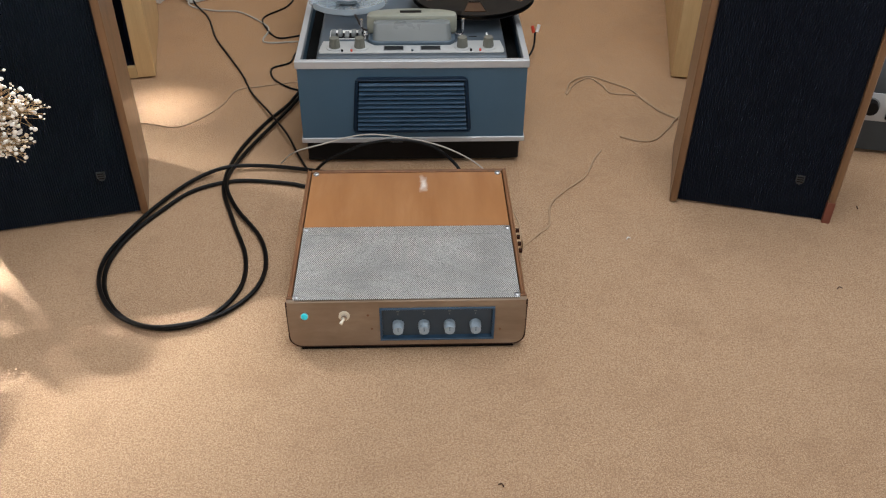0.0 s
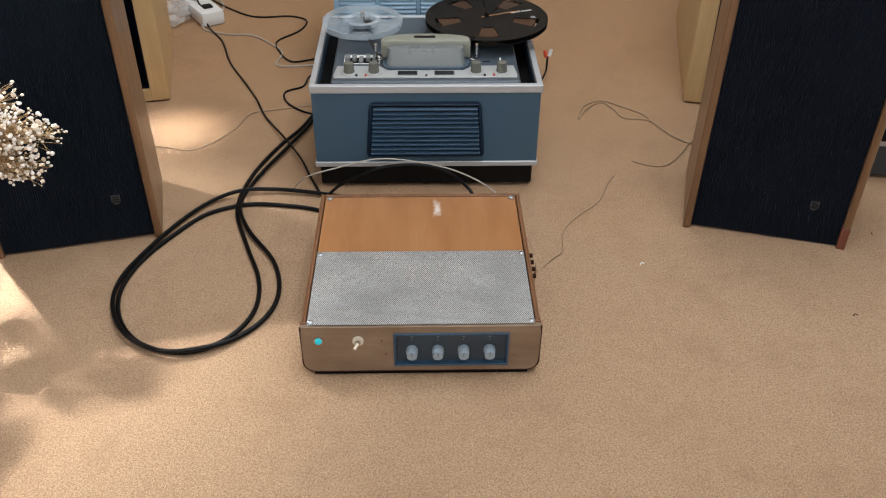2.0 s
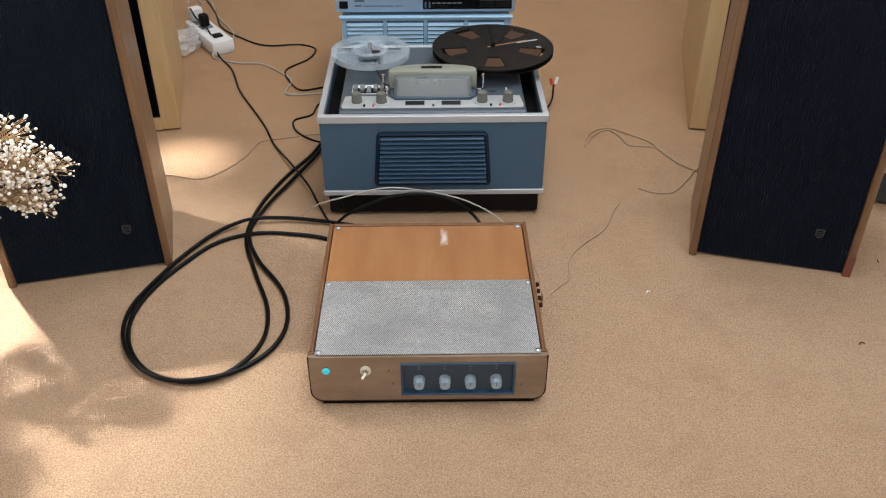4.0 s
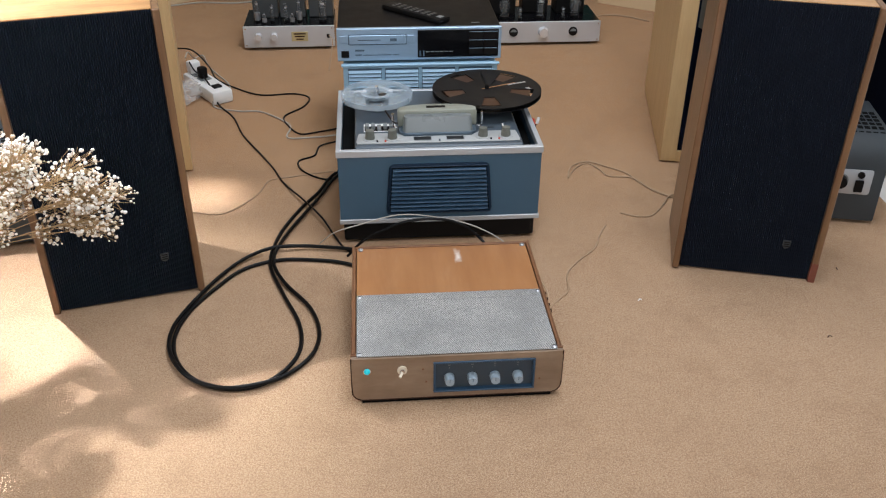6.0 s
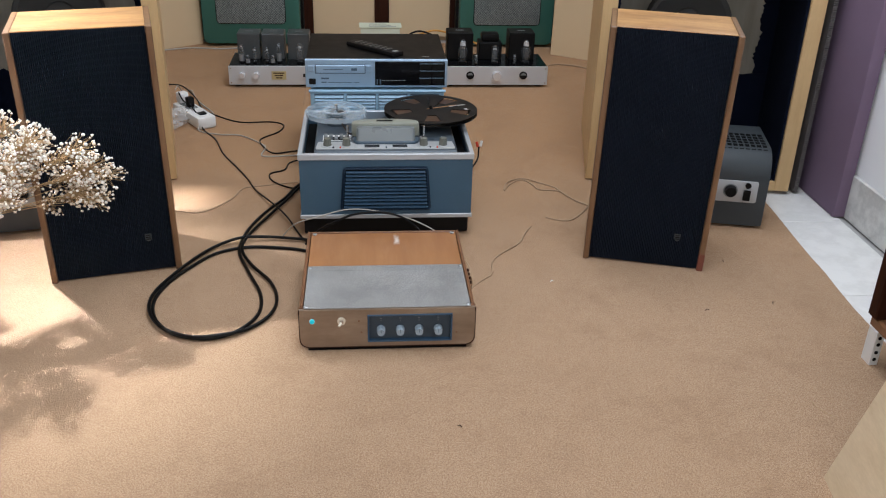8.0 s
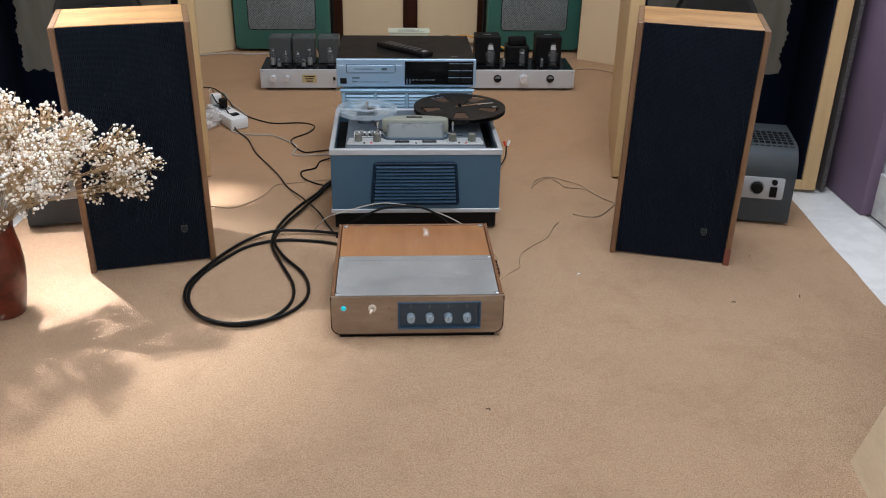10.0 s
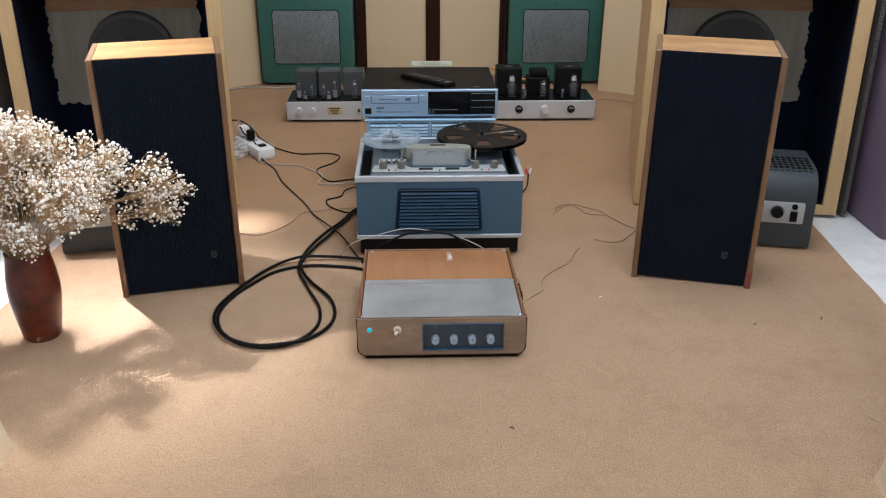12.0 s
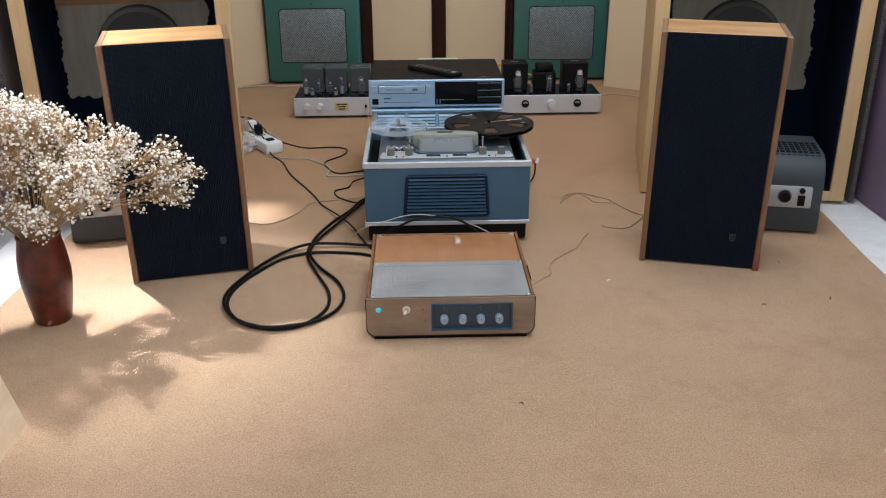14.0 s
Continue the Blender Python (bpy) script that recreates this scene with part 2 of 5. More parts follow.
M_KNOB = painted("pale_grey_knob", (0.30, 0.37, 0.43), 0.4, vary=0.06)
M_OLIVE = painted("grey_beige_plastic", (0.135, 0.140, 0.118), 0.4, vary=0.06)
M_GREYBEIGE = painted("light_grey_plastic", (0.185, 0.20, 0.20), 0.38, vary=0.05)
M_WHITE = painted("white_plastic", (0.74, 0.74, 0.72), 0.4, vary=0.05)
M_IVORY = painted("ivory_plastic", (0.66, 0.60, 0.48), 0.4, vary=0.06)
M_RED = painted("red_plastic", (0.55, 0.05, 0.02), 0.4)
M_GREEN = painted("green_hammered_paint", (0.035, 0.125, 0.095), 0.5, vary=0.14, fine=220, bump=0.25)
M_GREY = painted("grey_hammered_paint", (0.034, 0.042, 0.047), 0.5, vary=0.12, fine=300, bump=0.25)
M_FACE = painted("silver_faceplate", (0.55, 0.56, 0.57), 0.4, 0.3, vary=0.05)
M_IRON = painted("grey_transformer_paint", (0.058, 0.063, 0.064), 0.32, vary=0.15, fine=250, spec=0.4)
M_TURNED = painted("turned_silver_knob", (0.72, 0.73, 0.74), 0.25, 0.4, vary=0.05, bump=0.0)
M_GOLD = painted("brass_plate", (0.52, 0.44, 0.23), 0.4, 0.3)
M_CABLE = painted("black_rubber", (0.0032, 0.0032, 0.0036), 0.42, vary=0.2, bump=0.05, spec=0.16)
M_WHITECABLE = painted("white_cable", (0.42, 0.39, 0.34), 0.5, vary=0.08)
M_TWINE = painted("beige_speaker_wire", (0.39, 0.265, 0.16), 0.5, vary=0.2, fine=300)
M_ORANGE = painted("orange_cable", (0.62, 0.30, 0.05), 0.5)
M_PURPLE = painted("purple_foam", (0.195, 0.140, 0.200), 0.95, vary=0.1, fine=350, bump=0.5, spec=0.1)
M_RIB = painted("ribbed_grey_foam", (0.095, 0.085, 0.08), 0.9, vary=0.15, fine=300, bump=0.4)
M_PAPER = painted("pale_paper", (0.62, 0.66, 0.52), 0.8, vary=0.05)
M_STEM = painted("dry_stem", (0.42, 0.28, 0.14), 0.8, vary=0.3, fine=300)
M_VASE = vase_glaze()
M_BLOSSOM = blossom_material()
M_CLEAR = clear("clear_plastic", (0.45, 0.55, 0.62), 0.12, 0.2)
M_BAG = clear("thin_plastic_bag", (0.8, 0.8, 0.78), 0.3, 0.3)
M_GLASS = clear("tube_glass", (0.20, 0.21, 0.215), 0.05, 0.22)
M_PANE = clear("window_glass", (0.9, 0.95, 1.0), 0.03, 0.1)
M_CONE = painted("paper_cone", (0.075, 0.074, 0.072), 0.85, vary=0.15, fine=260, bump=0.4)
M_TAPE = painted("magnetic_tape", (0.014, 0.009, 0.007), 0.3)
M_OXIDE = painted("rusty_stain_red", (0.17, 0.05, 0.028), 0.6, vary=0.25)
M_PACK = painted("wound_brown_tape", (0.050, 0.022, 0.011), 0.35, vary=0.15)
M_SLAT = painted("slate_blue_plastic", (0.028, 0.068, 0.122), 0.4)
M_RAIL = wooden("knotty_brown_board", (0.27, 0.130, 0.050), (0.42, 0.235, 0.10), (1.5, 10, 10), 0.6)
M_SLATE = painted("slate_blue_metal", (0.075, 0.11, 0.145), 0.35, 0.2)
M_STRIP = painted("off_white_enamel", (0.38, 0.39, 0.385), 0.4, vary=0.06)
M_REEL = painted("black_reel_lacquer", (0.0045, 0.005, 0.006), 0.5, vary=0.2, spec=0.22)
M_RIM = clear("milky_plastic", (0.62, 0.72, 0.80), 0.25, 0.4)
M_BADGE = painted("dull_silver", (0.046, 0.052, 0.058), 0.5, 0.3)
M_SCREW = painted("dull_screw_steel", (0.36, 0.365, 0.37), 0.34, 0.6, vary=0.1)
M_COVER = painted("greenish_ivory_plastic", (0.24, 0.25, 0.205), 0.38, vary=0.05)
M_HOOD = painted("smoky_grey_plastic", (0.15, 0.168, 0.17), 0.30, vary=0.05)
M_SHADOWBLUE = painted("dark_blue_grey_panel", (0.034, 0.052, 0.072), 0.5, vary=0.1)
M_LED = Nodes("cyan_lamp").set(Base_Color=(0.02, 0.4, 0.45), Emission_Color=(0.03, 0.70, 0.85), Emission_Strength=0.32, Roughness=0.3).mat

# ---- mesh helpers ----


def box(bm, x0, x1, y0, y1, z0, z1, bev=0.0, seg=1):
    vs = bmesh.ops.create_cube(bm, size=1.0)["verts"]
    for v in vs:
        v.co = Vector(((x0 + x1) / 2 + v.co.x * (x1 - x0), (y0 + y1) / 2 + v.co.y * (y1 - y0), (z0 + z1) / 2 + v.co.z * (z1 - z0)))
    if bev > 0:
        edges = list({e for v in vs for e in v.link_edges})
        bmesh.ops.bevel(bm, geom=edges, offset=bev, segments=seg, affect="EDGES", profile=0.5)
    return bm


def boxed(*args, **kw):
    return box(bmesh.new(), *args, **kw)


def rod(bm, a, b, r0, r1=None, n=12):
    """A capped cylinder or cone from a to b."""
    a, b = Vector(a), Vector(b)
    turn = (b - a).to_track_quat("Z", "Y").to_matrix().to_4x4()
    bmesh.ops.create_cone(bm, cap_ends=True, segments=n, radius1=r0, radius2=r0 if r1 is None else r1, depth=(b - a).length,
                          matrix=Matrix.Translation((a + b) / 2) @ turn)
    return bm


def lathe(bm, profile, n=32, centre=(0, 0, 0)):
    """Turns (radius, height) pairs round a vertical axis."""
    rings = []
    for r, z in profile:
        rings.append([bm.verts.new((centre[0] + r * math.cos(2 * math.pi * i / n), centre[1] + r * math.sin(2 * math.pi * i / n), centre[2] + z)) for i in range(n)])
    for a, b in zip(rings, rings[1:]):
        for i in range(n):
            bm.faces.new((a[i], a[(i + 1) % n], b[(i + 1) % n], b[i]))
    return bm


def prism(bm, outline, lo, hi, axis="y", bev=0.0):
    """Extrudes a flat outline along an axis; the outline's pairs are the two other axes in order."""
    def at(p, h):
        return {"x": (h, p[0], p[1]), "y": (p[0], h, p[1]), "z": (p[0], p[1], h)}[axis]
    a = [bm.verts.new(at(p, lo)) for p in outline]
    b = [bm.verts.new(at(p, hi)) for p in outline]
    fs = [bm.faces.new(a), bm.faces.new(b)]
    n = len(outline)
    for i in range(n):
        fs.append(bm.faces.new((a[i], a[(i + 1) % n], b[(i + 1) % n], b[i])))
    bmesh.ops.recalc_face_normals(bm, faces=fs)
    if bev > 0:
        bmesh.ops.bevel(bm, geom=list(fs[0].edges) + list(fs[1].edges), offset=bev, segments=2, affect="EDGES", profile=0.5)
    return bm


def rounded(x0, x1, z0, z1, r, n=5, which="abcd"):
    """A rectangle's outline with rounded corners: a, b bottom; c, d top."""
    pts = []
    for key, cx, cz, start in (("a", x0 + r, z0 + r, 180), ("b", x1 - r, z0 + r, 270), ("c", x1 - r, z1 - r, 0), ("d", x0 + r, z1 - r, 90)):
        if key in which:
            pts += [(cx + r * math.cos(radians(start + 90 * i / n)), cz + r * math.sin(radians(start + 90 * i / n))) for i in range(n + 1)]
        else:
            pts.append({"a": (x0, z0), "b": (x1, z0), "c": (x1, z1), "d": (x0, z1)}[key])
    return pts


def smooth_line(points, steps=6):
    p = [Vector(q) for q in points]
    p = [p[0] * 2 - p[1]] + p + [p[-1] * 2 - p[-2]]
    out = []
    for a, b, c, d in zip(p, p[1:], p[2:], p[3:]):
        for i in range(steps):
            t = i / steps
            out.append(0.5 * (2 * b + (c - a) * t + (2 * a - 5 * b + 4 * c - d) * t * t + (3 * b - a - 3 * c + d) * t ** 3))
    out.append(p[-2])
    return out


def tube(bm, points, r, n=8, steps=6):
    """A round cable along a smooth line."""
    line = smooth_line(points, steps) if steps else [Vector(q) for q in points]
    rings = []
    for i, q in enumerate(line):
        way = (line[min(i + 1, len(line) - 1)] - line[max(i - 1, 0)]).normalized()
        side = way.cross(Vector((0, 0, 1)))
        side = side.normalized() if side.length > 1e-4 else Vector((1, 0, 0))
        up = side.cross(way)
        rings.append([bm.verts.new(q + r * (math.cos(2 * math.pi * k / n) * side + math.sin(2 * math.pi * k / n) * up)) for k in range(n)])
    for a, b in zip(rings, rings[1:]):
        for k in range(n):
            bm.faces.new((a[k], a[(k + 1) % n], b[(k + 1) % n], b[k]))
    bm.faces.new(rings[0])
    bm.faces.new(list(reversed(rings[-1])))
    return bm


def as_mesh(name, bm, material):
    bmesh.ops.recalc_face_normals(bm, faces=bm.faces[:])
    mesh = bpy.data.meshes.new(name)
    bm.to_mesh(mesh)
    bm.free()
    mesh.materials.append(material)
    mesh.shade_smooth()
    mesh.set_sharp_from_angle(angle=radians(35))
    return mesh


def part(name, bm, material, parent, label=""):
    ob = new(name, as_mesh(name, bm, material))
    ob.parent = parent
    return tagged(ob, label)


def whole(name, bm, material, label, category, kind="", m=None, group=""):
    ob = new(name, as_mesh(name, bm, material))
    if m is not None:
        ob.matrix_basis = m
    return tagged(ob, label, category, group, kind)


def thing(name, m, label, category, group="", kind=""):
    ob = new(name)
    ob.empty_display_size = 0.02
    ob.matrix_basis = m
    return tagged(ob, label, category, group, kind)


# ---- the room ----
XL, XR, YB, YF, TOP = -1.265, 1.265, 3.60, -2.0, 2.6
TILE_Z = -0.007

floor = whole("floor", boxed(XL - 0.12, XR + 0.12, YF - 0.12, YB + 0.12, -0.12, TILE_Z - 0.004), M_GROUT, "grey grout bed under white glazed floor tiles", "floor", "structure")


def carpet():
    """One sheet with slightly wavering cut edges and a thick edge."""
    bm = bmesh.new()
    rng = random.Random(4)
    left, right, rows = [], [], 60
    for i in range(rows + 1):
        y = -1.6 + i * 5.1 / rows
        left.append((-1.008 + rng.uniform(-0.004, 0.004), y))
        right.append((1.035 + 0.055 * (y - 1.1) + rng.uniform(-0.004, 0.004), y))
    prism(bm, right + left[::-1], TILE_Z + 0.0005, 0.0, "z")
    return bm


whole("carpet", carpet(), M_CARPET, "worn tan short-pile carpet laid over the white floor tiles", "carpet", "structure")


def holed_wall(axis, lo, hi, a0, a1, hole):
    """A wall slab from lo to hi across its thickness, with one opening (a, b, z0, z1)."""
    bm = bmesh.new()
    a, b, z0, z1 = hole
    for p, q, s, t in ((a0, a1, -0.12, z0), (a0, a1, z1, TOP), (a0, a, z0, z1), (b, a1, z0, z1)):
        if axis == "x":
            box(bm, lo, hi, p, q, s, t)
        else:
            box(bm, p, q, lo, hi, s, t)
    return bm


whole("wall_left", holed_wall("x", XL - 0.14, XL, YF, YB, (1.75, 2.01, 1.66, 1.94)), M_WALL, "white painted side wall with a small high window", "wall", "structure")
whole("wall_right", boxed(XR, XR + 0.14, YF, YB, -0.12, TOP), M_WALL, "white painted side wall above marbled skirting tiles", "wall", "structure")
whole("wall_back", boxed(XL - 0.14, XR + 0.14, YB, YB + 0.14, -0.12, TOP), M_BACKWALL, "cream painted wall behind the loudspeakers", "wall", "structure")
whole("wall_front", holed_wall("y", YF - 0.14, YF, XL - 0.14, XR + 0.14, (-0.98, 0.98, 0.9, 2.3)), M_WALL, "white painted wall with an added, unseen wide window", "wall", "structure")
roof = bmesh.new()
for p, q, u, v in ((XL - 0.14, XR + 0.14, YF - 0.14, 0.0), (XL - 0.14, XR + 0.14, 2.5, YB + 0.14), (XL - 0.14, -0.3, 0.0, 2.5), (0.95, XR + 0.14, 0.0, 2.5)):
    box(roof, p, q, u, v, TOP, TOP + 0.12)
whole("ceiling", roof, M_WALL, "plain white painted ceiling with an opening added for fill light", "ceiling", "structure")


def window(name, axis, pos, a, b, z0, z1):
    w = thing(name, Matrix.Identity(4), "white framed window with one clear pane", "window", kind="structure")
    def bar(p, q, s, t, d0, d1):
        return boxed(d0, d1, p, q, s, t, bev=0.002) if axis == "x" else boxed(p, q, d0, d1, s, t, bev=0.002)
    d0, d1 = pos - 0.02, pos + 0.02
    for p, q, s, t in ((a, b, z0, z0 + 0.025), (a, b, z1 - 0.025, z1), (a, a + 0.025, z0 + 0.025, z1 - 0.025), (b - 0.025, b, z0 + 0.025, z1 - 0.025)):
        part("window_frame", bar(p, q, s, t, d0, d1), M_WHITE, w)
    pane = part("pane", bar(a + 0.025, b - 0.025, z0 + 0.025, z1 - 0.025, pos - 0.003, pos + 0.003), M_PANE, w)
    pane.visible_shadow = False


window("window_1", "x", XL - 0.10, 1.75, 2.01, 1.66, 1.94)
# window_2 is out of view, added as an opening for the fill lamp
window("window_2", "y", YF - 0.10, -0.98, 0.98, 0.9, 2.3)


# unseen roof opening, added to carry the overhead fill lamp
added_skylight = thing("window_3", Matrix.Identity(4), "white framed roof window with one clear pane, added unseen", "window", kind="structure")
part("window_frame", boxed(-0.3, 0.95, 0.0, 0.03, TOP + 0.05, TOP + 0.09), M_WHITE, added_skylight)
part("window_frame", boxed(-0.3, 0.95, 2.47, 2.5, TOP + 0.05, TOP + 0.09), M_WHITE, added_skylight)
part("pane", boxed(-0.3, 0.95, 0.031, 2.469, TOP + 0.065, TOP + 0.071), M_PANE, added_skylight).visible_shadow = False


def back_door():
    """Two cream leaves between dark brown stiles, at the back wall."""
    d = thing("door_1", pose(0, YB, 0), "cream double door with dark brown wooden stiles", "door", kind="structure")
    for x0, x1 in ((-0.345, -0.265), (0.008, 0.072), (0.345, 0.425)):
        part("stile", boxed(x0, x1, -0.045, -0.002, 0.0, 2.0, bev=0.003), M_BROWN, d)
    for x0, x1 in ((-0.265, 0.008), (0.072, 0.345)):
        part("leaf", boxed(x0, x1, -0.030, -0.002, 0.012, 2.0, bev=0.002), M_CREAM, d)
    part("lintel", boxed(-0.345, 0.425, -0.045, -0.002, 2.001, 2.08, bev=0.003), M_BROWN, d)


back_door()

# ---- loudspeakers on the carpet ----


def loudspeaker(m, label, stained):
    """Teak-sided loudspeaker: 0.278 wide, 0.2 deep, 0.558 high; its base's front middle is the origin."""
    s = thing("loudspeaker", m, label, "loudspeaker", "pair of loudspeakers")
    w, d, h, t = 0.1405, 0.20, 0.560, 0.013
    for sx in (-1, 1):
        x0, x1 = sorted((sx * w, sx * (w - t)))
        side = part("side_panel", boxed(x0, x1, 0, d, 0, h, bev=0.0018), M_TEAK, s)
        if stained and sx > 0:
            part("corner_repair", boxed(x0 - 0.0006, x1 + 0.0006, -0.0008, 0.02, 0.0006, 0.045, bev=0.001), M_OXIDE, side, "reddish chipped corner at the foot")
    part("top_panel", boxed(-w + t, w - t, 0.0122, d - 0.001, h - 0.016, h - 0.0006, bev=0.0008), M_TEAKTOP, s)
    part("bottom_panel", boxed(-w + t, w - t, 0.014, d - 0.001, 0.0, 0.014), M_TEAK, s)
    part("back_panel", boxed(-w + t, w - t, d - 0.014, d - 0.002, 0.0141, h - 0.0161), M_BLACK, s)
    ribs = bmesh.new()
    n, x0, x1 = 130, -w + t + 0.0008, w - t - 0.0008
    lo, hi = [], []
    for i in range(n + 1):
        x, y = x0 + (x1 - x0) * i / n, 0.0108 if i % 2 else 0.0068
        lo.append(ribs.verts.new((x, y, 0.003)))
        hi.append(ribs.verts.new((x, y, h - 0.0020)))
    for i in range(n):
        ribs.faces.new((lo[i], lo[i + 1], hi[i + 1], hi[i]))
    part("grille_cloth", ribs, M_CLOTH, s, "blue-black vertically ribbed cloth grille")
    part("baffle", boxed(x0, x1, 0.0115, 0.020, 0.0145, h - 0.0165), M_DEEPBLACK, s)
    bx, bz = 0.076 - 0.004 * stained, 0.085 - 0.006 * stained
    badge = part("badge", prism(bmesh.new(), [(bx + 0.0072 * x, bz + 0.0092 * z) for x, z in ((-1, 1), (1, 1), (1, -0.3), (0.6, -0.8), (0, -1), (-0.6, -0.8), (-1, -0.3))], 0.0055, 0.0082), M_BADGE, s, "small dull silver shield badge")
    for k in range(3):
        part("badge_bar", boxed(bx - 0.0052, bx + 0.0052, 0.0048, 0.0054, bz + 0.005 - 0.0045 * k, bz + 0.0068 - 0.0045 * k), M_BLACK, badge)
    return s


loudspeaker(pose(-0.606, 1.329, 0, 0, -0.5, 13.2), "teak-sided loudspeaker with blue-black ribbed front, beside the flower vase", False)
loudspeaker(pose(0.6135, 1.3425, 0, 0, 0.75, -15.2), "teak-sided loudspeaker with blue-black ribbed front and one chipped reddish foot", True)

# ---- tall open cabinets behind them ----


def open_cabinet(m, side, D, W, felt_edge, label):
    """Tall open-fronted plywood horn cabinet lined with felt; origin at its front inner foot, x runs outwards times side."""
    c = thing("speaker_cabinet", m, label, "speaker cabinet", "pair of tall open cabinets")
    # the top is out of view; H is set low so it shades the board
    H, t = 0.665, 0.040
    def bx(x0, x1, *r, **k):
        a, b = sorted((x0 * side, x1 * side))
        return boxed(a, b, *r, **k)
    part("side_panel", bx(0, t, 0, D, 0.004, H, bev=0.0015), M_PLY, c)
    part("side_panel", bx(W - t, W, 0, D, 0.004, H, bev=0.0015), M_PLY, c)
    part("top_panel", bx(t, W - t, 0, D, H - t, H - 0.001), M_PLY, c)
    part("bottom_panel", bx(t, W - t, 0, D, 0.004, 0.03), M_PLY, c)
    part("back_panel", bx(t, W - t, D - 0.02, D - 0.001, 0.0301, H - t), M_PLY, c)
    board_y = 0.30
    part("speaker_board", bx(t + 0.008, W - t - 0.008, board_y, board_y + 0.018, 0.034, H - t - 0.002), M_RAW, c, "raw knotty plywood board")
    # felt lining: both cheeks, the floor, and a ragged border over the board
    part("felt", bx(t, t + 0.007, 0.012, board_y + 0.019, 0.0302, H - t - 0.001), M_FELT, c, "navy felt lining")
    part("felt", bx(W - t - 0.007, W - t, 0.012, board_y + 0.019, 0.0302, H - t - 0.001), M_FELT, c, "navy felt lining")
    part("felt", bx(t + 0.0072, W - t - 0.0072, 0.012, board_y - 0.0005, 0.0302, 0.036), M_FELT, c, "navy felt lining")
    rng = random.Random(7 + side)
    def ragged(edge, x_at):
        bm = bmesh.new()
        n = 90
        zs = [0.037 + (H - t - 0.04) * i / n for i in range(n + 1)]
        pts = [(x_at * side, z) for z in zs] + [((edge(z) + rng.uniform(-0.004, 0.004) + 0.011 * noise.noise((z * 23, side, x_at))) * side, z) for z in reversed(zs)]
        return prism(bm, pts, board_y - 0.007, board_y - 0.0008)
    part("felt", ragged(lambda z: W - t - felt_edge, W - t - 0.0062), M_FELT, c, "ragged strip of navy felt")
    part("felt", ragged(lambda z: t + 0.028, t + 0.0062), M_FELT, c, "ragged strip of navy felt")
    low = bmesh.new()
    xs = [t + 0.02 + (W - 2 * t - 0.04) * i / 30 for i in range(31)]
    pts = [(x * side, 0.037) for x in xs] + [(x * side, 0.262 + rng.uniform(-0.006, 0.006)) for x in reversed(xs)]
    part("felt", prism(low, pts, board_y - 0.012, board_y - 0.0075), M_FELT, c, "ragged strip of navy felt")
    part("upper_rail", bx(t + 0.03, W - t - 0.03, board_y - 0.006, board_y - 0.0002, 0.535, 0.622), M_RAIL, c, "knotty brown wooden rail")
    # the driver
    cx, cz = (0.565 / 2 - 0.012) * side, 0.408
    rim = lathe(bmesh.new(), [(0.124, -0.042), (0.124, 0.006), (0.120, 0.009), (0.109, 0.007), (0.105, 0.002), (0.06, -0.030), (0.042, -0.04), (0.04, -0.028), (0.02, -0.02), (0.001, -0.018)], 48)
    bmesh.ops.transform(rim, matrix=Matrix.Translation((cx, board_y - 0.043, cz)) @ pose(0, 0, 0, 90), verts=rim.verts[:])
    part("driver", rim, M_CONE, c, "dusty grey paper cone loudspeaker driver")
    return c


open_cabinet(pose(0.597, 1.880, 0, 0, 0, -11.2), 1, 0.50, 0.577, 0.050, "tall open plywood cabinet lined with ragged navy felt")
open_cabinet(pose(-0.576, 1.902, 0, 0, 0, 11.2), -1, 0.345, 0.565, 0.024, "tall open plywood cabinet with navy felt, behind the flower vase")

# foam and boards leaning beside the cabinets
for sx, foam_end, rib_x, rib_front, rib_back in ((-1, 2.35, 1.177, 1.795, 1.930), (1, 2.05, 1.184, 1.775, 1.845)):
    a, b = sorted((sx * 1.222, sx * 1.258))
    whole("foam_panel", boxed(a, b, 1.61, foam_end, TILE_Z + 0.0005, 1.32, bev=0.006, seg=2), M_PURPLE, "thick purple foam panel standing against the white wall", "foam panel", group="foam panels")
    rib = bmesh.new()
    pts = []
    for i in range(421):
        z = 0.0005 + i * 1.25 / 420
        pts.append((rib_front + (0.0025 if i % 2 else 0.0), z))
    a, b = sorted((sx * rib_x, sx * (rib_x + 0.012)))
    prism(rib, pts + [(rib_back, 1.2505), (rib_back, 0.0005)], a, b, "x")
    whole("ribbed_foam", rib, M_RIB, "grey-brown ribbed foam sheet standing on edge beside the cabinet", "foam sheet", group="ribbed foam sheets")


def board(a, b, h, label):
    a, b = Vector(a), Vector(b)
    ang = math.degrees(math.atan2(b.y - a.y, b.x - a.x))
    return whole("board", boxed(0, (b - a).length, 0, 0.014, 0.0, h, bev=0.001), M_CREAM, label, "board", m=pose(a.x, a.y, 0.0, -2.0, 0, ang), group="cream boards")


board((0.765, 3.31, 0), (1.17, 3.03, 0), 1.25, "cream painted board leaning upright behind the tall cabinet")
board((-1.15, 3.20, 0), (-0.74, 3.47, 0), 1.25, "cream painted board standing beside the green case")

# ---- green cases ----


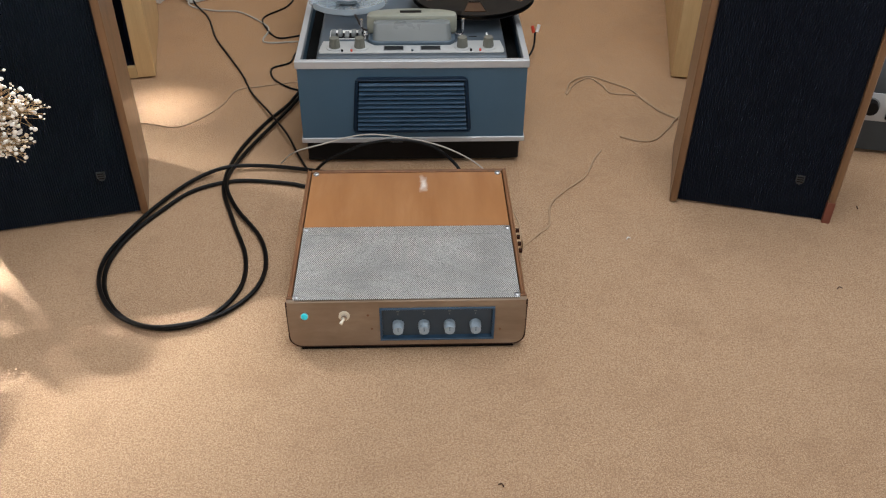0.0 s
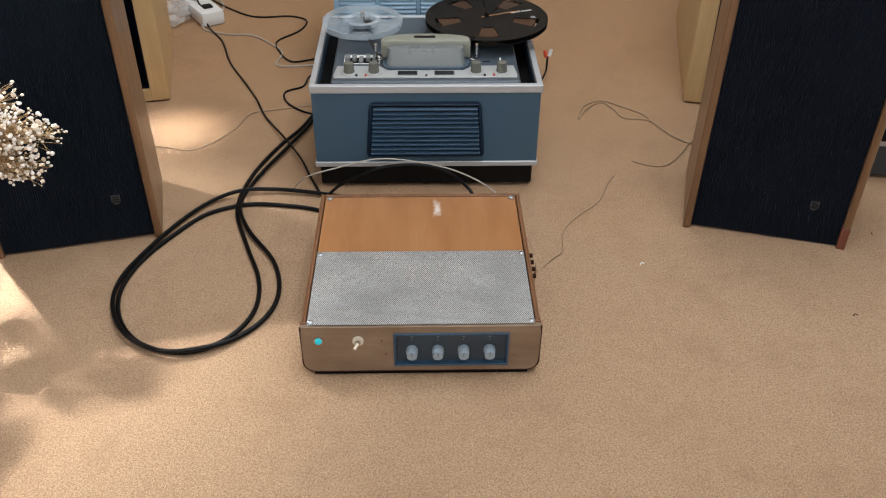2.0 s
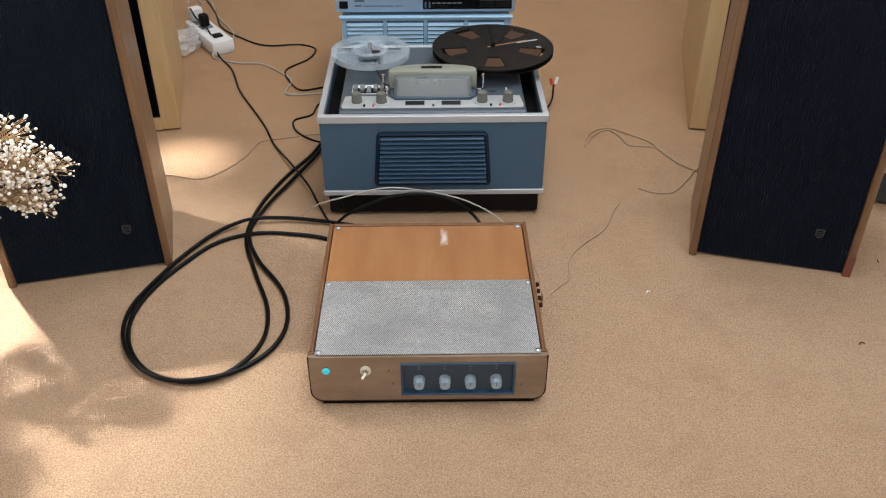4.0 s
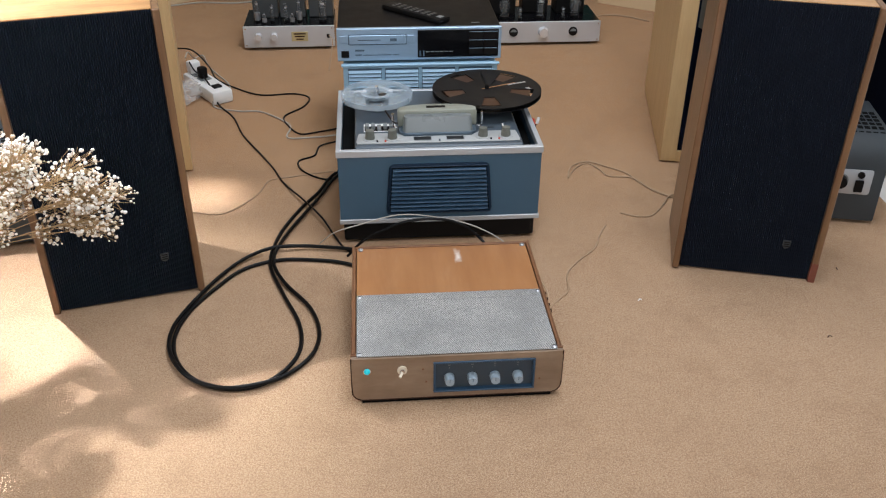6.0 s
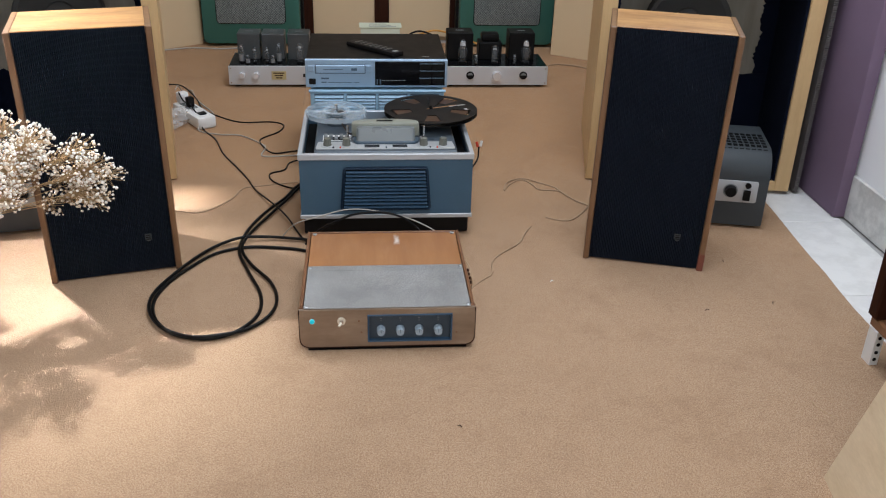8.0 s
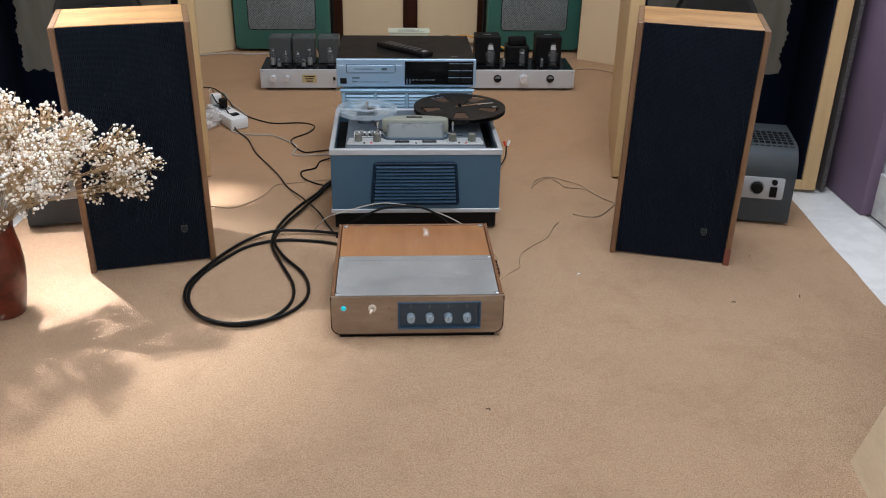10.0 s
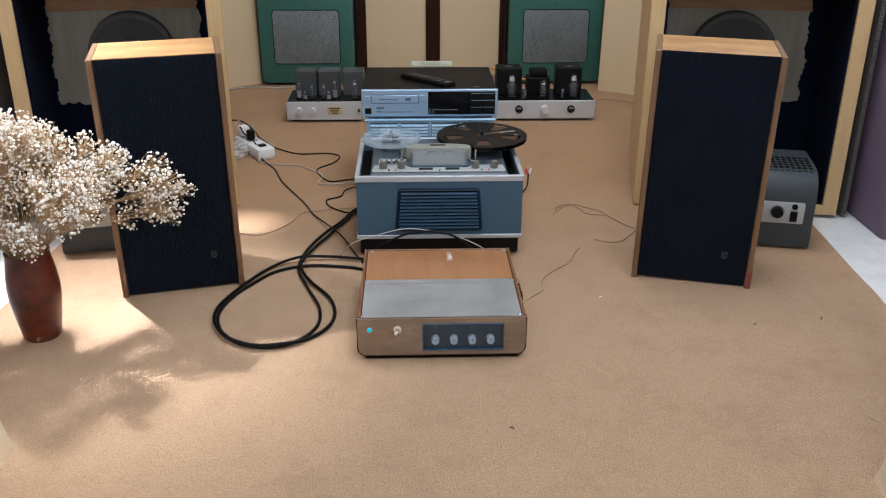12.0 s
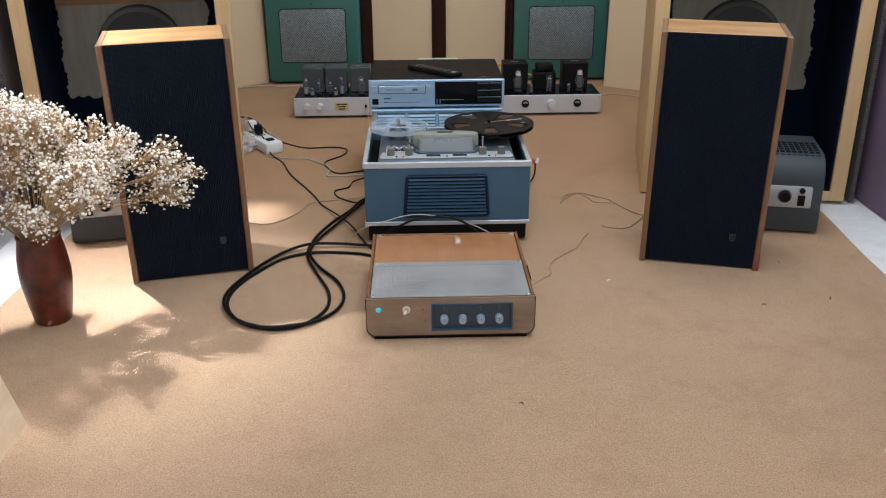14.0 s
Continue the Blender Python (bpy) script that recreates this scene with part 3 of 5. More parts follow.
def green_case(x, label):
    g = thing("green_loudspeaker", pose(x, 3.425, 0), label, "loudspeaker", "pair of green loudspeakers")
    w, h = 0.207, 0.60
    part("body", prism(bmesh.new(), rounded(-w, w, 0.012, h, 0.025), 0, 0.115, bev=0.006), M_GREEN, g)
    part("back_cover", prism(bmesh.new(), rounded(-w - 0.012, w + 0.012, 0.004, h + 0.012, 0.03), 0.060, 0.118), M_BLACK, g)
    part("grille_frame", prism(bmesh.new(), rounded(-0.1475, 0.1475, 0.0975, 0.3355, 0.018), -0.002, 0.0005), M_BLACK, g)
    part("grille", prism(bmesh.new(), rounded(-0.144, 0.144, 0.101, 0.332, 0.015), -0.005, -0.0022, bev=0.001), M_WEAVE, g, "silver woven wire grille")
    part("badge", prism(bmesh.new(), [(-0.008, 0.350), (0.008, 0.350), (0.0, 0.362)], -0.0015, 0.0), M_SHADOWBLUE, g)
    for sx in (-0.15, 0.15):
        part("foot", rod(bmesh.new(), (sx, 0.06, 0.0), (sx, 0.06, 0.012), 0.012), M_BLACK, g)


green_case(-0.522, "green hammered metal loudspeaker case with a silver woven grille")
green_case(0.584, "green hammered loudspeaker case with silver grille, near the leaning board")

# ---- tube amplifiers ----


def tube_valve(parent, x, y, z, r, h, silver=False, st=False):
    v = part("socket", rod(bmesh.new(), (x, y, z), (x, y, z + 0.006), r * 0.8, n=14), M_BLACK, parent)
    b = z + 0.006
    if silver:
        part("can", rod(bmesh.new(), (x, y, b), (x, y, b + h * 0.4), r, n=14), M_SCREW, v)
        b += h * 0.4
        h *= 0.6
    if st:
        prof = [(r * 0.72, 0), (r * 0.75, h * 0.15), (r, h * 0.4), (r, h * 0.52), (r * 0.62, h * 0.68), (r * 0.6, h * 0.86), (r * 0.42, h * 0.97), (0.0005, h)]
    else:
        prof = [(r * 0.85, 0), (r * 0.85, h * 0.8), (r * 0.7, h * 0.92), (r * 0.25, h), (0.0005, h * 1.02)]
    part("bulb", lathe(bmesh.new(), prof, 18, (x, y, b + 0.0003)), M_GLASS, v, "clear glass tube")
    part("plate", boxed(x - r * 0.42, x + r * 0.42, y - r * 0.3, y + r * 0.3, b + h * 0.15, b + h * 0.6, bev=0.001), M_IRON, v)
    part("getter", rod(bmesh.new(), (x, y, b + h * 0.72), (x, y, b + h * (0.9 if st else 0.8)), r * (0.55 if st else 0.42), r * 0.4, 14), M_TURNED, v)


def chassis(name, x, w, label):
    a = thing(name, pose(x, 2.815, 0), label, "tube amplifier", "tube amplifiers")
    part("chassis", boxed(0, w, 0.004, 0.20, 0.012, 0.079, bev=0.002), M_GLOSSBLACK, a)
    part("faceplate", boxed(0, w, -0.003, 0.0035, 0.010, 0.081, bev=0.001), M_FACE, a, "brushed silver faceplate")
    for fx in (0.03, w - 0.03):
        for fy in (0.03, 0.17):
            part("foot", rod(bmesh.new(), (fx, fy, 0), (fx, fy, 0.012), 0.012), M_BLACK, a)
    for sx in (0.008, w - 0.008):
        for sz in (0.018, 0.073):
            part("screw", rod(bmesh.new(), (sx, -0.003, sz), (sx, -0.0045, sz), 0.0025, n=8), M_CHROME, a)
    return a


def transformer(parent, x0, x1, h, material, y0=0.10, y1=0.185):
    t = part("transformer", boxed(x0, x1, y0, y1, 0.0792, 0.079 + h, bev=0.003), material, parent)
    part("maker_bar", boxed((x0 + x1) / 2 - 0.015, (x0 + x1) / 2 + 0.015, (y0 + y1) / 2 - 0.006, (y0 + y1) / 2 + 0.006, 0.0791 + h, 0.0796 + h), M_GREYBEIGE, t)


def knob(parent, x, z, r, depth, material, y=-0.003, mark=None):
    k = bmesh.new()
    rod(k, (x, y, z), (x, y - depth, z), r, r * 0.9, 20)
    k = part("knob", k, material, parent)
    if mark:
        part("pointer", boxed(x - 0.0006, x + 0.0006, y - depth - 0.0006, y - depth, z - r * 0.5, z + r * 0.7), mark, k)


left_amp = chassis("tube_amplifier", -0.545, 0.30, "silver-fronted tube amplifier with three grey transformers, on the carpet")
for x0, x1 in ((0.026, 0.110), (0.116, 0.202), (0.214, 0.296)):
    transformer(left_amp, x0, x1, 0.098, M_IRON)
for x, y, r, h, s in ((0.045, 0.06, 0.0095, 0.062, True), (0.070, 0.035, 0.008, 0.030, True), (0.094, 0.055, 0.0095, 0.055, False),
                      (0.140, 0.055, 0.0095, 0.055, False), (0.162, 0.035, 0.008, 0.030, True), (0.184, 0.06, 0.0095, 0.066, True), (0.262, 0.055, 0.016, 0.068, False)):
    tube_valve(left_amp, x, y, 0.079, r, h, s)
for x in (0.049, 0.101):
    knob(left_amp, x, 0.048, 0.012, 0.018, M_TURNED)
plate = part("name_plate", boxed(0.158, 0.212, -0.0045, -0.003, 0.030, 0.062, bev=0.0005), M_GOLD, left_amp, "yellow brass name plate")
for k, w in enumerate((0.040, 0.032, 0.024)):
    part("bar", boxed(0.185 - w / 2, 0.185 + w / 2, -0.0050, -0.0045, 0.053 - 0.009 * k, 0.057 - 0.009 * k), M_BROWN, plate)
part("power_switch", boxed(0.275, 0.284, -0.012, -0.003, 0.042, 0.053, bev=0.001), M_BLACK, left_amp)

right_amp = chassis("tube_amplifier", 0.256, 0.40, "silver-fronted tube amplifier with black transformers and round meters")
transformer(right_amp, 0.022, 0.122, 0.106, M_BLACK)
transformer(right_amp, 0.262, 0.362, 0.106, M_BLACK)
transformer(right_amp, 0.146, 0.236, 0.066, M_BLACK, 0.11, 0.18)
part("transformer_core", boxed(0.156, 0.226, 0.118, 0.172, 0.1456, 0.176, bev=0.008, seg=2), M_BLACK, right_amp)
for x, y, r, h, st in ((0.078, 0.06, 0.020, 0.085, True), (0.322, 0.06, 0.020, 0.085, True), (0.202, 0.06, 0.016, 0.062, False), (0.128, 0.035, 0.008, 0.036, False), (0.276, 0.035, 0.008, 0.036, False)):
    tube_valve(right_amp, x, y, 0.079, r, h, False, st)
for x in (0.102, 0.306):
    mt = part("meter", rod(bmesh.new(), (x, -0.003, 0.048), (x, -0.008, 0.048), 0.015, n=24), M_BLACK, right_amp, "round black meter")
    part("dial", prism(bmesh.new(), [(x + 0.011 * math.cos(radians(a)), 0.047 + 0.011 * math.sin(radians(a))) for a in range(10, 171, 16)], -0.0088, -0.0082), M_GREYBEIGE, mt)
knob(right_amp, 0.203, 0.048, 0.017, 0.022, M_TURNED)

# ---- the tape recorder and what stands behind it ----


def reel(name, m, r, flange, hubm, label, spokes, gap, bars):
    """An open-spoked tape reel lying flat: two flanges, a hub and wound tape."""
    s = thing(name, m, label, "tape reel")
    for z in (0.0, 0.009):
        fl = bmesh.new()
        hub, rim0 = r * (0.45 if bars else 0.30), r * (0.86 if bars else 0.80)
        n = 90
        rings = {}
        for key, rad in (("o", r), ("m", rim0), ("i", hub), ("c", r * 0.05)):
            rings[key] = [(rad * math.cos(2 * math.pi * i / n), rad * math.sin(2 * math.pi * i / n)) for i in range(n)]
        def ring(a, b, keep):
            for i in range(n):
                if keep(i):
                    j = (i + 1) % n
                    q = [a[i], a[j], b[j], b[i]]
                    lo = [fl.verts.new((*p, z)) for p in q]
                    hi = [fl.verts.new((*p, z + 0.0013)) for p in q]
                    fl.faces.new(hi)
                    fl.faces.new(lo[::-1])
                    for k in range(4):
                        fl.faces.new((lo[k], lo[(k + 1) % 4], hi[(k + 1) % 4], hi[k]))
        ring(rings["o"], rings["m"], lambda i: True)
        ring(rings["m"], rings["i"], lambda i: (i * spokes / n) % 1 > gap)
        ring(rings["i"], rings["c"], lambda i: True)
        bmesh.ops.remove_doubles(fl, verts=fl.verts[:], dist=1e-5)
        part("flange", fl, flange, s)
    part("hub", rod(bmesh.new(), (0, 0, 0.0015), (0, 0, 0.0088), r * 0.34, n=32), hubm, s)
    if bars:
        tail = boxed(-0.012, 0.075, -0.0016, 0.0016, 0.0106, 0.0112)
        bmesh.ops.transform(tail, matrix=pose(0, 0, 0, 0, 0, -18), verts=tail.verts[:])
        part("tape_tail", tail, M_RAIL, s, "brown end of tape")
        part("tape_pack", rod(bmesh.new(), (0, 0, 0.0016), (0, 0, 0.0086), r * 0.80, n=48), M_PACK, s, "wound brown tape")
    else:
        # paler, denser ring puts the clear rim's highlight into the colour
        part("rim", lathe(bmesh.new(), [(r, -0.0006), (r + 0.0012, -0.0006), (r + 0.0012, 0.0108), (r, 0.0108)], 48), M_RIM, s, "milky ring standing for the rim's highlight")
        part("hub_ring", lathe(bmesh.new(), [(0.036, 0.0104), (0.036, 0.0116), (0.026, 0.0116), (0.026, 0.0104)], 32), M_RIM, s, "milky hub ring")
        part("tape_core", rod(bmesh.new(), (0.012, -0.012, 0.0105), (0.012, -0.012, 0.0112), 0.009, n=16), M_TAPE, s)
    part("spindle", rod(bmesh.new(), (0, 0, 0.0105), (0, 0, 0.018 if bars else 0.026), 0.005, 0.004, 12), M_CHROME if flange != M_REEL else M_BLACK, s)
    if bars:
        for x0, x1, y0, h in ((0.053, 0.066, 0.0, 0.0065), (0.068, 0.074, 0.001, 0.0075), (0.076, 0.099, 0.0, 0.0055), (0.080, 0.090, -0.034, 0.003), (0.080, 0.090, -0.040, 0.002)):
            b = boxed(x0, x1, y0 - h / 2, y0 + h / 2, 0.0104, 0.0107)
            bmesh.ops.transform(b, matrix=pose(0, 0, 0, 0, 0, -21), verts=b.verts[:])
            part("label_bar", b, M_STRIP, s)
    return s


def tape_recorder():
    rec = thing("tape_recorder", pose(0.0075, 1.522, 0), "portable reel tape recorder in blue leatherette case with silver trim", "tape recorder")
    w, d = 0.2105, 0.335
    part("base", boxed(-w + 0.006, w - 0.006, 0.006, d - 0.006, 0.006, 0.050, bev=0.003), M_BLACK, rec)
    for fx in (-0.17, 0.17):
        for fy in (0.03, d - 0.03):
            part("foot", rod(bmesh.new(), (fx, fy, 0), (fx, fy, 0.0065), 0.014), M_DEEPBLACK, rec)
    for name, z0, z1, out in (("lower_trim", 0.050, 0.0605, 0.0025), ("upper_trim", 0.2045, 0.2195, 0.003)):
        for x0, x1, y0, y1 in ((-w - out, w + out, -out, 0.008), (-w - out, w + out, d - 0.008, d + out), (-w - out, -w + 0.008, 0.008, d - 0.008), (w - 0.008, w + out, 0.008, d - 0.008)):
            part(name, boxed(x0, x1, y0, y1, z0, z1, bev=0.0012), M_ALU, rec)
    for x0, x1, y0, y1 in ((-w, w, 0, 0.007), (-w, w, d - 0.007, d), (-w, -w + 0.007, 0.007, d - 0.007), (w - 0.007, w, 0.007, d - 0.007)):
        part("case_wall", boxed(x0, x1, y0, y1, 0.0606, 0.2044), M_BLUE, rec)
    part("lining", boxed(-w + 0.0085, w - 0.0085, 0.0085, d - 0.0085, 0.0505, 0.185), M_DEEPBLACK, rec)
    # loudspeaker louvre on the front
    def splay(bm):
        for v in bm.verts:
            v.co.x = -0.002 + (v.co.x + 0.002) * (1.0 + (0.130 - v.co.z) * 0.74)
        return bm

    lv = part("louvre", splay(prism(bmesh.new(), rounded(-0.1100, 0.1060, 0.0715, 0.1875, 0.011), -0.004, -0.0003, bev=0.001)), M_NAVY, rec, "dark blue moulded louvre")
    # flat black sheet gives the gaps between the slats their darkness
    part("louvre_well", splay(boxed(-0.1025, 0.0985, -0.0045, -0.0040, 0.078, 0.181)), M_DEEPBLACK, lv)
    for k in range(11):
        z = 0.0805 + k * 0.0092
        bm = bmesh.new()
        prism(bm, [(-0.0100, z + 0.0002), (-0.0100, z + 0.0022), (-0.0046, z + 0.0052), (-0.0046, z + 0.0002)], -0.1015, 0.0975, "x")
        part("slat", splay(bm), M_SLAT, lv)
    for x0, x1, z0, z1 in ((-0.1070, 0.1030, 0.1815, 0.1846), (-0.1070, 0.1030, 0.0744, 0.0776), (-0.1070, -0.1032, 0.0778, 0.1813), (0.0992, 0.1030, 0.0778, 0.1813)):
        part("louvre_lip", splay(boxed(x0, x1, -0.0085, -0.0042, z0, z1, bev=0.0012)), M_NAVY, lv)
    # deck
    part("deck_plate", boxed(-0.1745, 0.1735, 0.010, 0.318, 0.186, 0.222, bev=0.003), M_DECK, rec, "slate grey metal deck plate")
    strip = [(-0.169, 0.023), (0.167, 0.023), (0.169, 0.034), (0.165, 0.074), (0.088, 0.074), (0.070, 0.055), (-0.070, 0.055), (-0.088, 0.074), (-0.166, 0.074), (-0.171, 0.034)]
    pan = part("control_panel", prism(bmesh.new(), strip, 0.2221, 0.2242, "z", bev=0.0006), M_STRIP, rec, "white control strip")
    for x in (-0.1425, -0.0965, 0.0925, 0.1405):
        part("knob_skirt", rod(bmesh.new(), (x, 0.045, 0.2243), (x, 0.045, 0.2258), 0.0160, 0.0155, 28), M_STRIP, pan)
        k = bmesh.new()
        ring = [(0.0102 if i % 2 else 0.0094) for i in range(40)]
        prism(k, [(x + q * math.cos(2 * math.pi * i / 40), 0.045 + q * math.sin(2 * math.pi * i / 40)) for i, q in enumerate(ring)], 0.2259, 0.2440, "z")
        for v in k.verts:
            if v.co.z > 0.24:
                v.co.x, v.co.y = x + (v.co.x - x) * 0.84, 0.045 + (v.co.y - 0.045) * 0.84
        part("knob", k, M_OLIVE, pan, "grey ribbed knob")
    for x in (-0.0515, 0.0165):
        part("meter_rim", boxed(x - 0.0015, x + 0.0365, 0.0315, 0.0505, 0.2243, 0.2247), M_GREYBEIGE, pan)
        part("meter_window", boxed(x, x + 0.035, 0.033, 0.049, 0.2248, 0.2254, bev=0.0003), M_GLOSSBLACK, pan)
    for x, mat in ((-0.128, M_BLACK), (-0.111, M_RED), (0.108, M_BLACK), (0.125, M_RED), (0.0005, M_DECK)):
        part("button", rod(bmesh.new(), (x, 0.0295, 0.2243), (x, 0.0295, 0.2275), 0.0021, n=10), mat, pan)
    keys = part("key_block", boxed(-0.1555, -0.0875, 0.086, 0.126, 0.2221, 0.2232, bev=0.0004), M_WHITE, rec, "white key plate")
    part("key_well", boxed(-0.1535, -0.0895, 0.088, 0.112, 0.2233, 0.2237), M_BLACK, keys)
    for k in range(5):
        x = -0.1525 + 0.0128 * k
        part("key", boxed(x, x + 0.0085, 0.086 if k == 2 else 0.092, 0.110, 0.2238, 0.2290 if k == 2 else 0.2330, bev=0.0015), M_GREYBEIGE, keys)
    # stepped head cover
    part("cover_base", prism(bmesh.new(), rounded(-0.081, 0.081, 0.0556, 0.126, 0.018), 0.2221, 0.2300, "z", bev=0.002), M_SLATE, rec)
    hood = bmesh.new()
    prism(hood, rounded(-0.0735, 0.0735, 0.0590, 0.0902, 0.010), 0.2302, 0.2600, "z")
    for v in hood.verts:
        if v.co.z > 0.25:
            v.co.x, v.co.y = v.co.x * 0.965, v.co.y + (0.0902 - v.co.y) * 0.30
    bmesh.ops.bevel(hood, geom=[e for e in hood.edges if all(v.co.z > 0.25 for v in e.verts)], offset=0.003, segments=2, affect="EDGES", profile=0.5)
    hood = part("cover_front", hood, M_HOOD, rec, "smoky grey plastic head cover")
    for x in (-0.025, 0.018):
        part("print_bar", boxed(x, x + 0.013, 0.0765, 0.0778, 0.2602, 0.2605), M_DECK, hood)
    arched = [(-0.079, 0.0905), (0.079, 0.0905), (0.084, 0.094)] + [(0.084 * math.cos(radians(a)), 0.103 + 0.027 * math.sin(radians(a)) ** 0.8) for a in range(6, 175, 12)] + [(-0.084, 0.094)]
    top = part("cover_back", prism(bmesh.new(), arched, 0.2302, 0.2665, "z", bev=0.005), M_COVER, rec, "greenish grey plastic head cover")
    part("index_window", boxed(-0.022, 0.018, 0.104, 0.114, 0.2666, 0.2671), M_BLACK, top)
    for x in (-0.094, 0.096):
        part("tape_guide", rod(bmesh.new(), (x, 0.100, 0.2221), (x, 0.100, 0.2560), 0.0030, n=12), M_CHROME, rec)
        part("guide_loop", tube(bmesh.new(), [(x, 0.094, 0.232), (x * 0.94, 0.086, 0.231), (x * 0.84, 0.090, 0.232)], 0.0018, 6), M_CHROME, rec)
    part("tape_run", tube(bmesh.new(), [(-0.118, 0.170, 0.2525), (-0.105, 0.130, 0.246), (-0.093, 0.097, 0.240), (-0.083, 0.090, 0.238)], 0.0022), M_TAPE, rec)
    part("deck_slot", boxed(0.108, 0.122, 0.094, 0.097, 0.2221, 0.2226), M_BLACK, rec)
    part("deck_lever", boxed(0.140, 0.143, 0.094, 0.106, 0.2221, 0.2255), M_WHITE, rec)
    for x, y, z in ((-0.1245, 0.216, 0.2483), (0.1225, 0.232, 0.2473)):
        part("turntable", rod(bmesh.new(), (x, y, 0.2222), (x, y, z), 0.026, n=24), M_DECK, rec)
    # hinges and side catches
    for sx in (-1, 1):
        part("side_catch", boxed(sx * (w + 0.003) - 0.002, sx * (w + 0.003) + 0.002, 0.10, 0.14, 0.176, 0.20, bev=0.0008), M_CHROME, rec)


tape_recorder()
reel("small_tape_reel", pose(-0.117, 1.738, 0.2485), 0.078, M_CLEAR, M_CLEAR, "small clear plastic tape reel, nearly empty, on the recorder", 3, 0.45, False)
reel("large_tape_reel", pose(0.130, 1.754, 0.2475, 0, 0, 41), 0.1225, M_REEL, M_REEL, "large black metal tape reel with five openings, on the recorder", 5, 0.30, True)


def lid():
    s = thing("recorder_lid", pose(-0.006, 1.965, 0), "pale blue louvred recorder lid standing behind the recorder", "recorder lid")
    part("shell", boxed(-0.190, 0.190, 0.004, 0.33, 0.0, 0.238, bev=0.005, seg=2), M_PALEBLUE, s)
    part("rim", boxed(-0.194, 0.194, -0.002, 0.012, 0.2375, 0.243, bev=0.0015), M_PALEBLUE, s)
    for c in range(4):
        x0 = -0.178 + 0.0905 * c
        field = part("louvre", boxed(x0, x0 + 0.082, 0.0015, 0.0045, 0.040, 0.2325), M_PANELBLUE, s)
        for k in range(20):
            z = 0.0435 + 0.0094 * k
            part("slat", prism(bmesh.new(), [(-0.003, z), (0.0014, z + 0.006), (0.0014, z)], x0 + 0.001, x0 + 0.081, "x"), M_PALEBLUE, field)


lid()


def cd_player():
    p = thing("disc_player", pose(-0.0075, 1.984, 0.2432), "silver-blue disc player with black top on the pale blue lid", "disc player")
    w, h, d = 0.2005, 0.084, 0.312
    part("case", boxed(-w + 0.002, w - 0.002, 0.010, d, 0.006, h - 0.001, bev=0.002), M_BLACK, p, "black metal case")
    face = part("front_panel", boxed(-w, w, -0.002, 0.010, 0.004, h, bev=0.0015), M_SILVER, p, "silver-blue front panel")
    for fx in (-0.15, 0.15):
        for fy in (0.03, d - 0.04):
            part("foot", rod(bmesh.new(), (fx, fy, 0), (fx, fy, 0.006), 0.014), M_BLACK, p)
    tray = part("disc_tray", boxed(-0.171, -0.034, -0.0045, -0.0021, 0.046, 0.068, bev=0.001), M_SILVER, p)
    part("groove", boxed(-0.173, -0.032, -0.0026, -0.0021, 0.044, 0.070), M_PANELBLUE, p)
    part("tray_line", boxed(-0.150, -0.095, -0.0051, -0.0046, 0.0555, 0.0575), M_PANELBLUE, tray)
    part("disc_mark", boxed(-0.072, -0.056, -0.0051, -0.0046, 0.053, 0.060), M_PANELBLUE, tray)
    for x0, x1 in ((-0.194, -0.1765), (-0.030, -0.0135)):
        part("key", boxed(x0, x1, -0.004, -0.0021, 0.050, 0.067, bev=0.0008), M_SILVER, p)
    part("power_button", boxed(-0.191, -0.172, -0.0045, -0.0021, 0.013, 0.030, bev=0.001), M_BLACK, p)
    part("name_bar", boxed(-0.157, -0.135, -0.0026, -0.0021, 0.028, 0.0325), M_PANELBLUE, p)
    for k, (x0, x1) in enumerate(((-0.157, -0.142), (-0.138, -0.07), (-0.066, -0.05))):
        part("small_bar", boxed(x0, x1, -0.0025, -0.0021, 0.0175, 0.0192 if k else 0.0205), M_PANELBLUE, p)
    disp = part("display", boxed(-0.005, 0.193, -0.0046, -0.0021, 0.011, 0.079, bev=0.0006), M_GLOSSBLACK, p, "gloss black display panel")
    for r in range(3):
        for c in range(2):
            x0 = 0.121 + 0.0355 * c
            part("key", boxed(x0, x0 + 0.0335, -0.0062, -0.0047, 0.016 + 0.0205 * r, 0.0335 + 0.0205 * r, bev=0.0006), M_BLACK, disp)
            part("key_line", boxed(x0, x0 + 0.0335, -0.0066, -0.0063, 0.0335 + 0.0205 * r - 0.0016, 0.0335 + 0.0205 * r - 0.0004), M_SILVER, disp)
    for k in range(6):
        part("key", boxed(0.015 + 0.0115 * k, 0.0235 + 0.0115 * k, -0.0056, -0.0047, 0.024, 0.0262), M_GREYBEIGE, disp)
    for x in (-0.001, 0.008):
        part("key", boxed(x, x + 0.004, -0.0056, -0.0047, 0.014, 0.028), M_PANELBLUE, disp)
    part("top_bar", boxed(0.13, 0.15, 0.035, 0.039, h - 0.001, h - 0.0006), M_GREYBEIGE, p)
    part("top_bar", boxed(-0.07, -0.058, 0.20, 0.206, h - 0.001, h - 0.0006), M_GREYBEIGE, p)


cd_player()


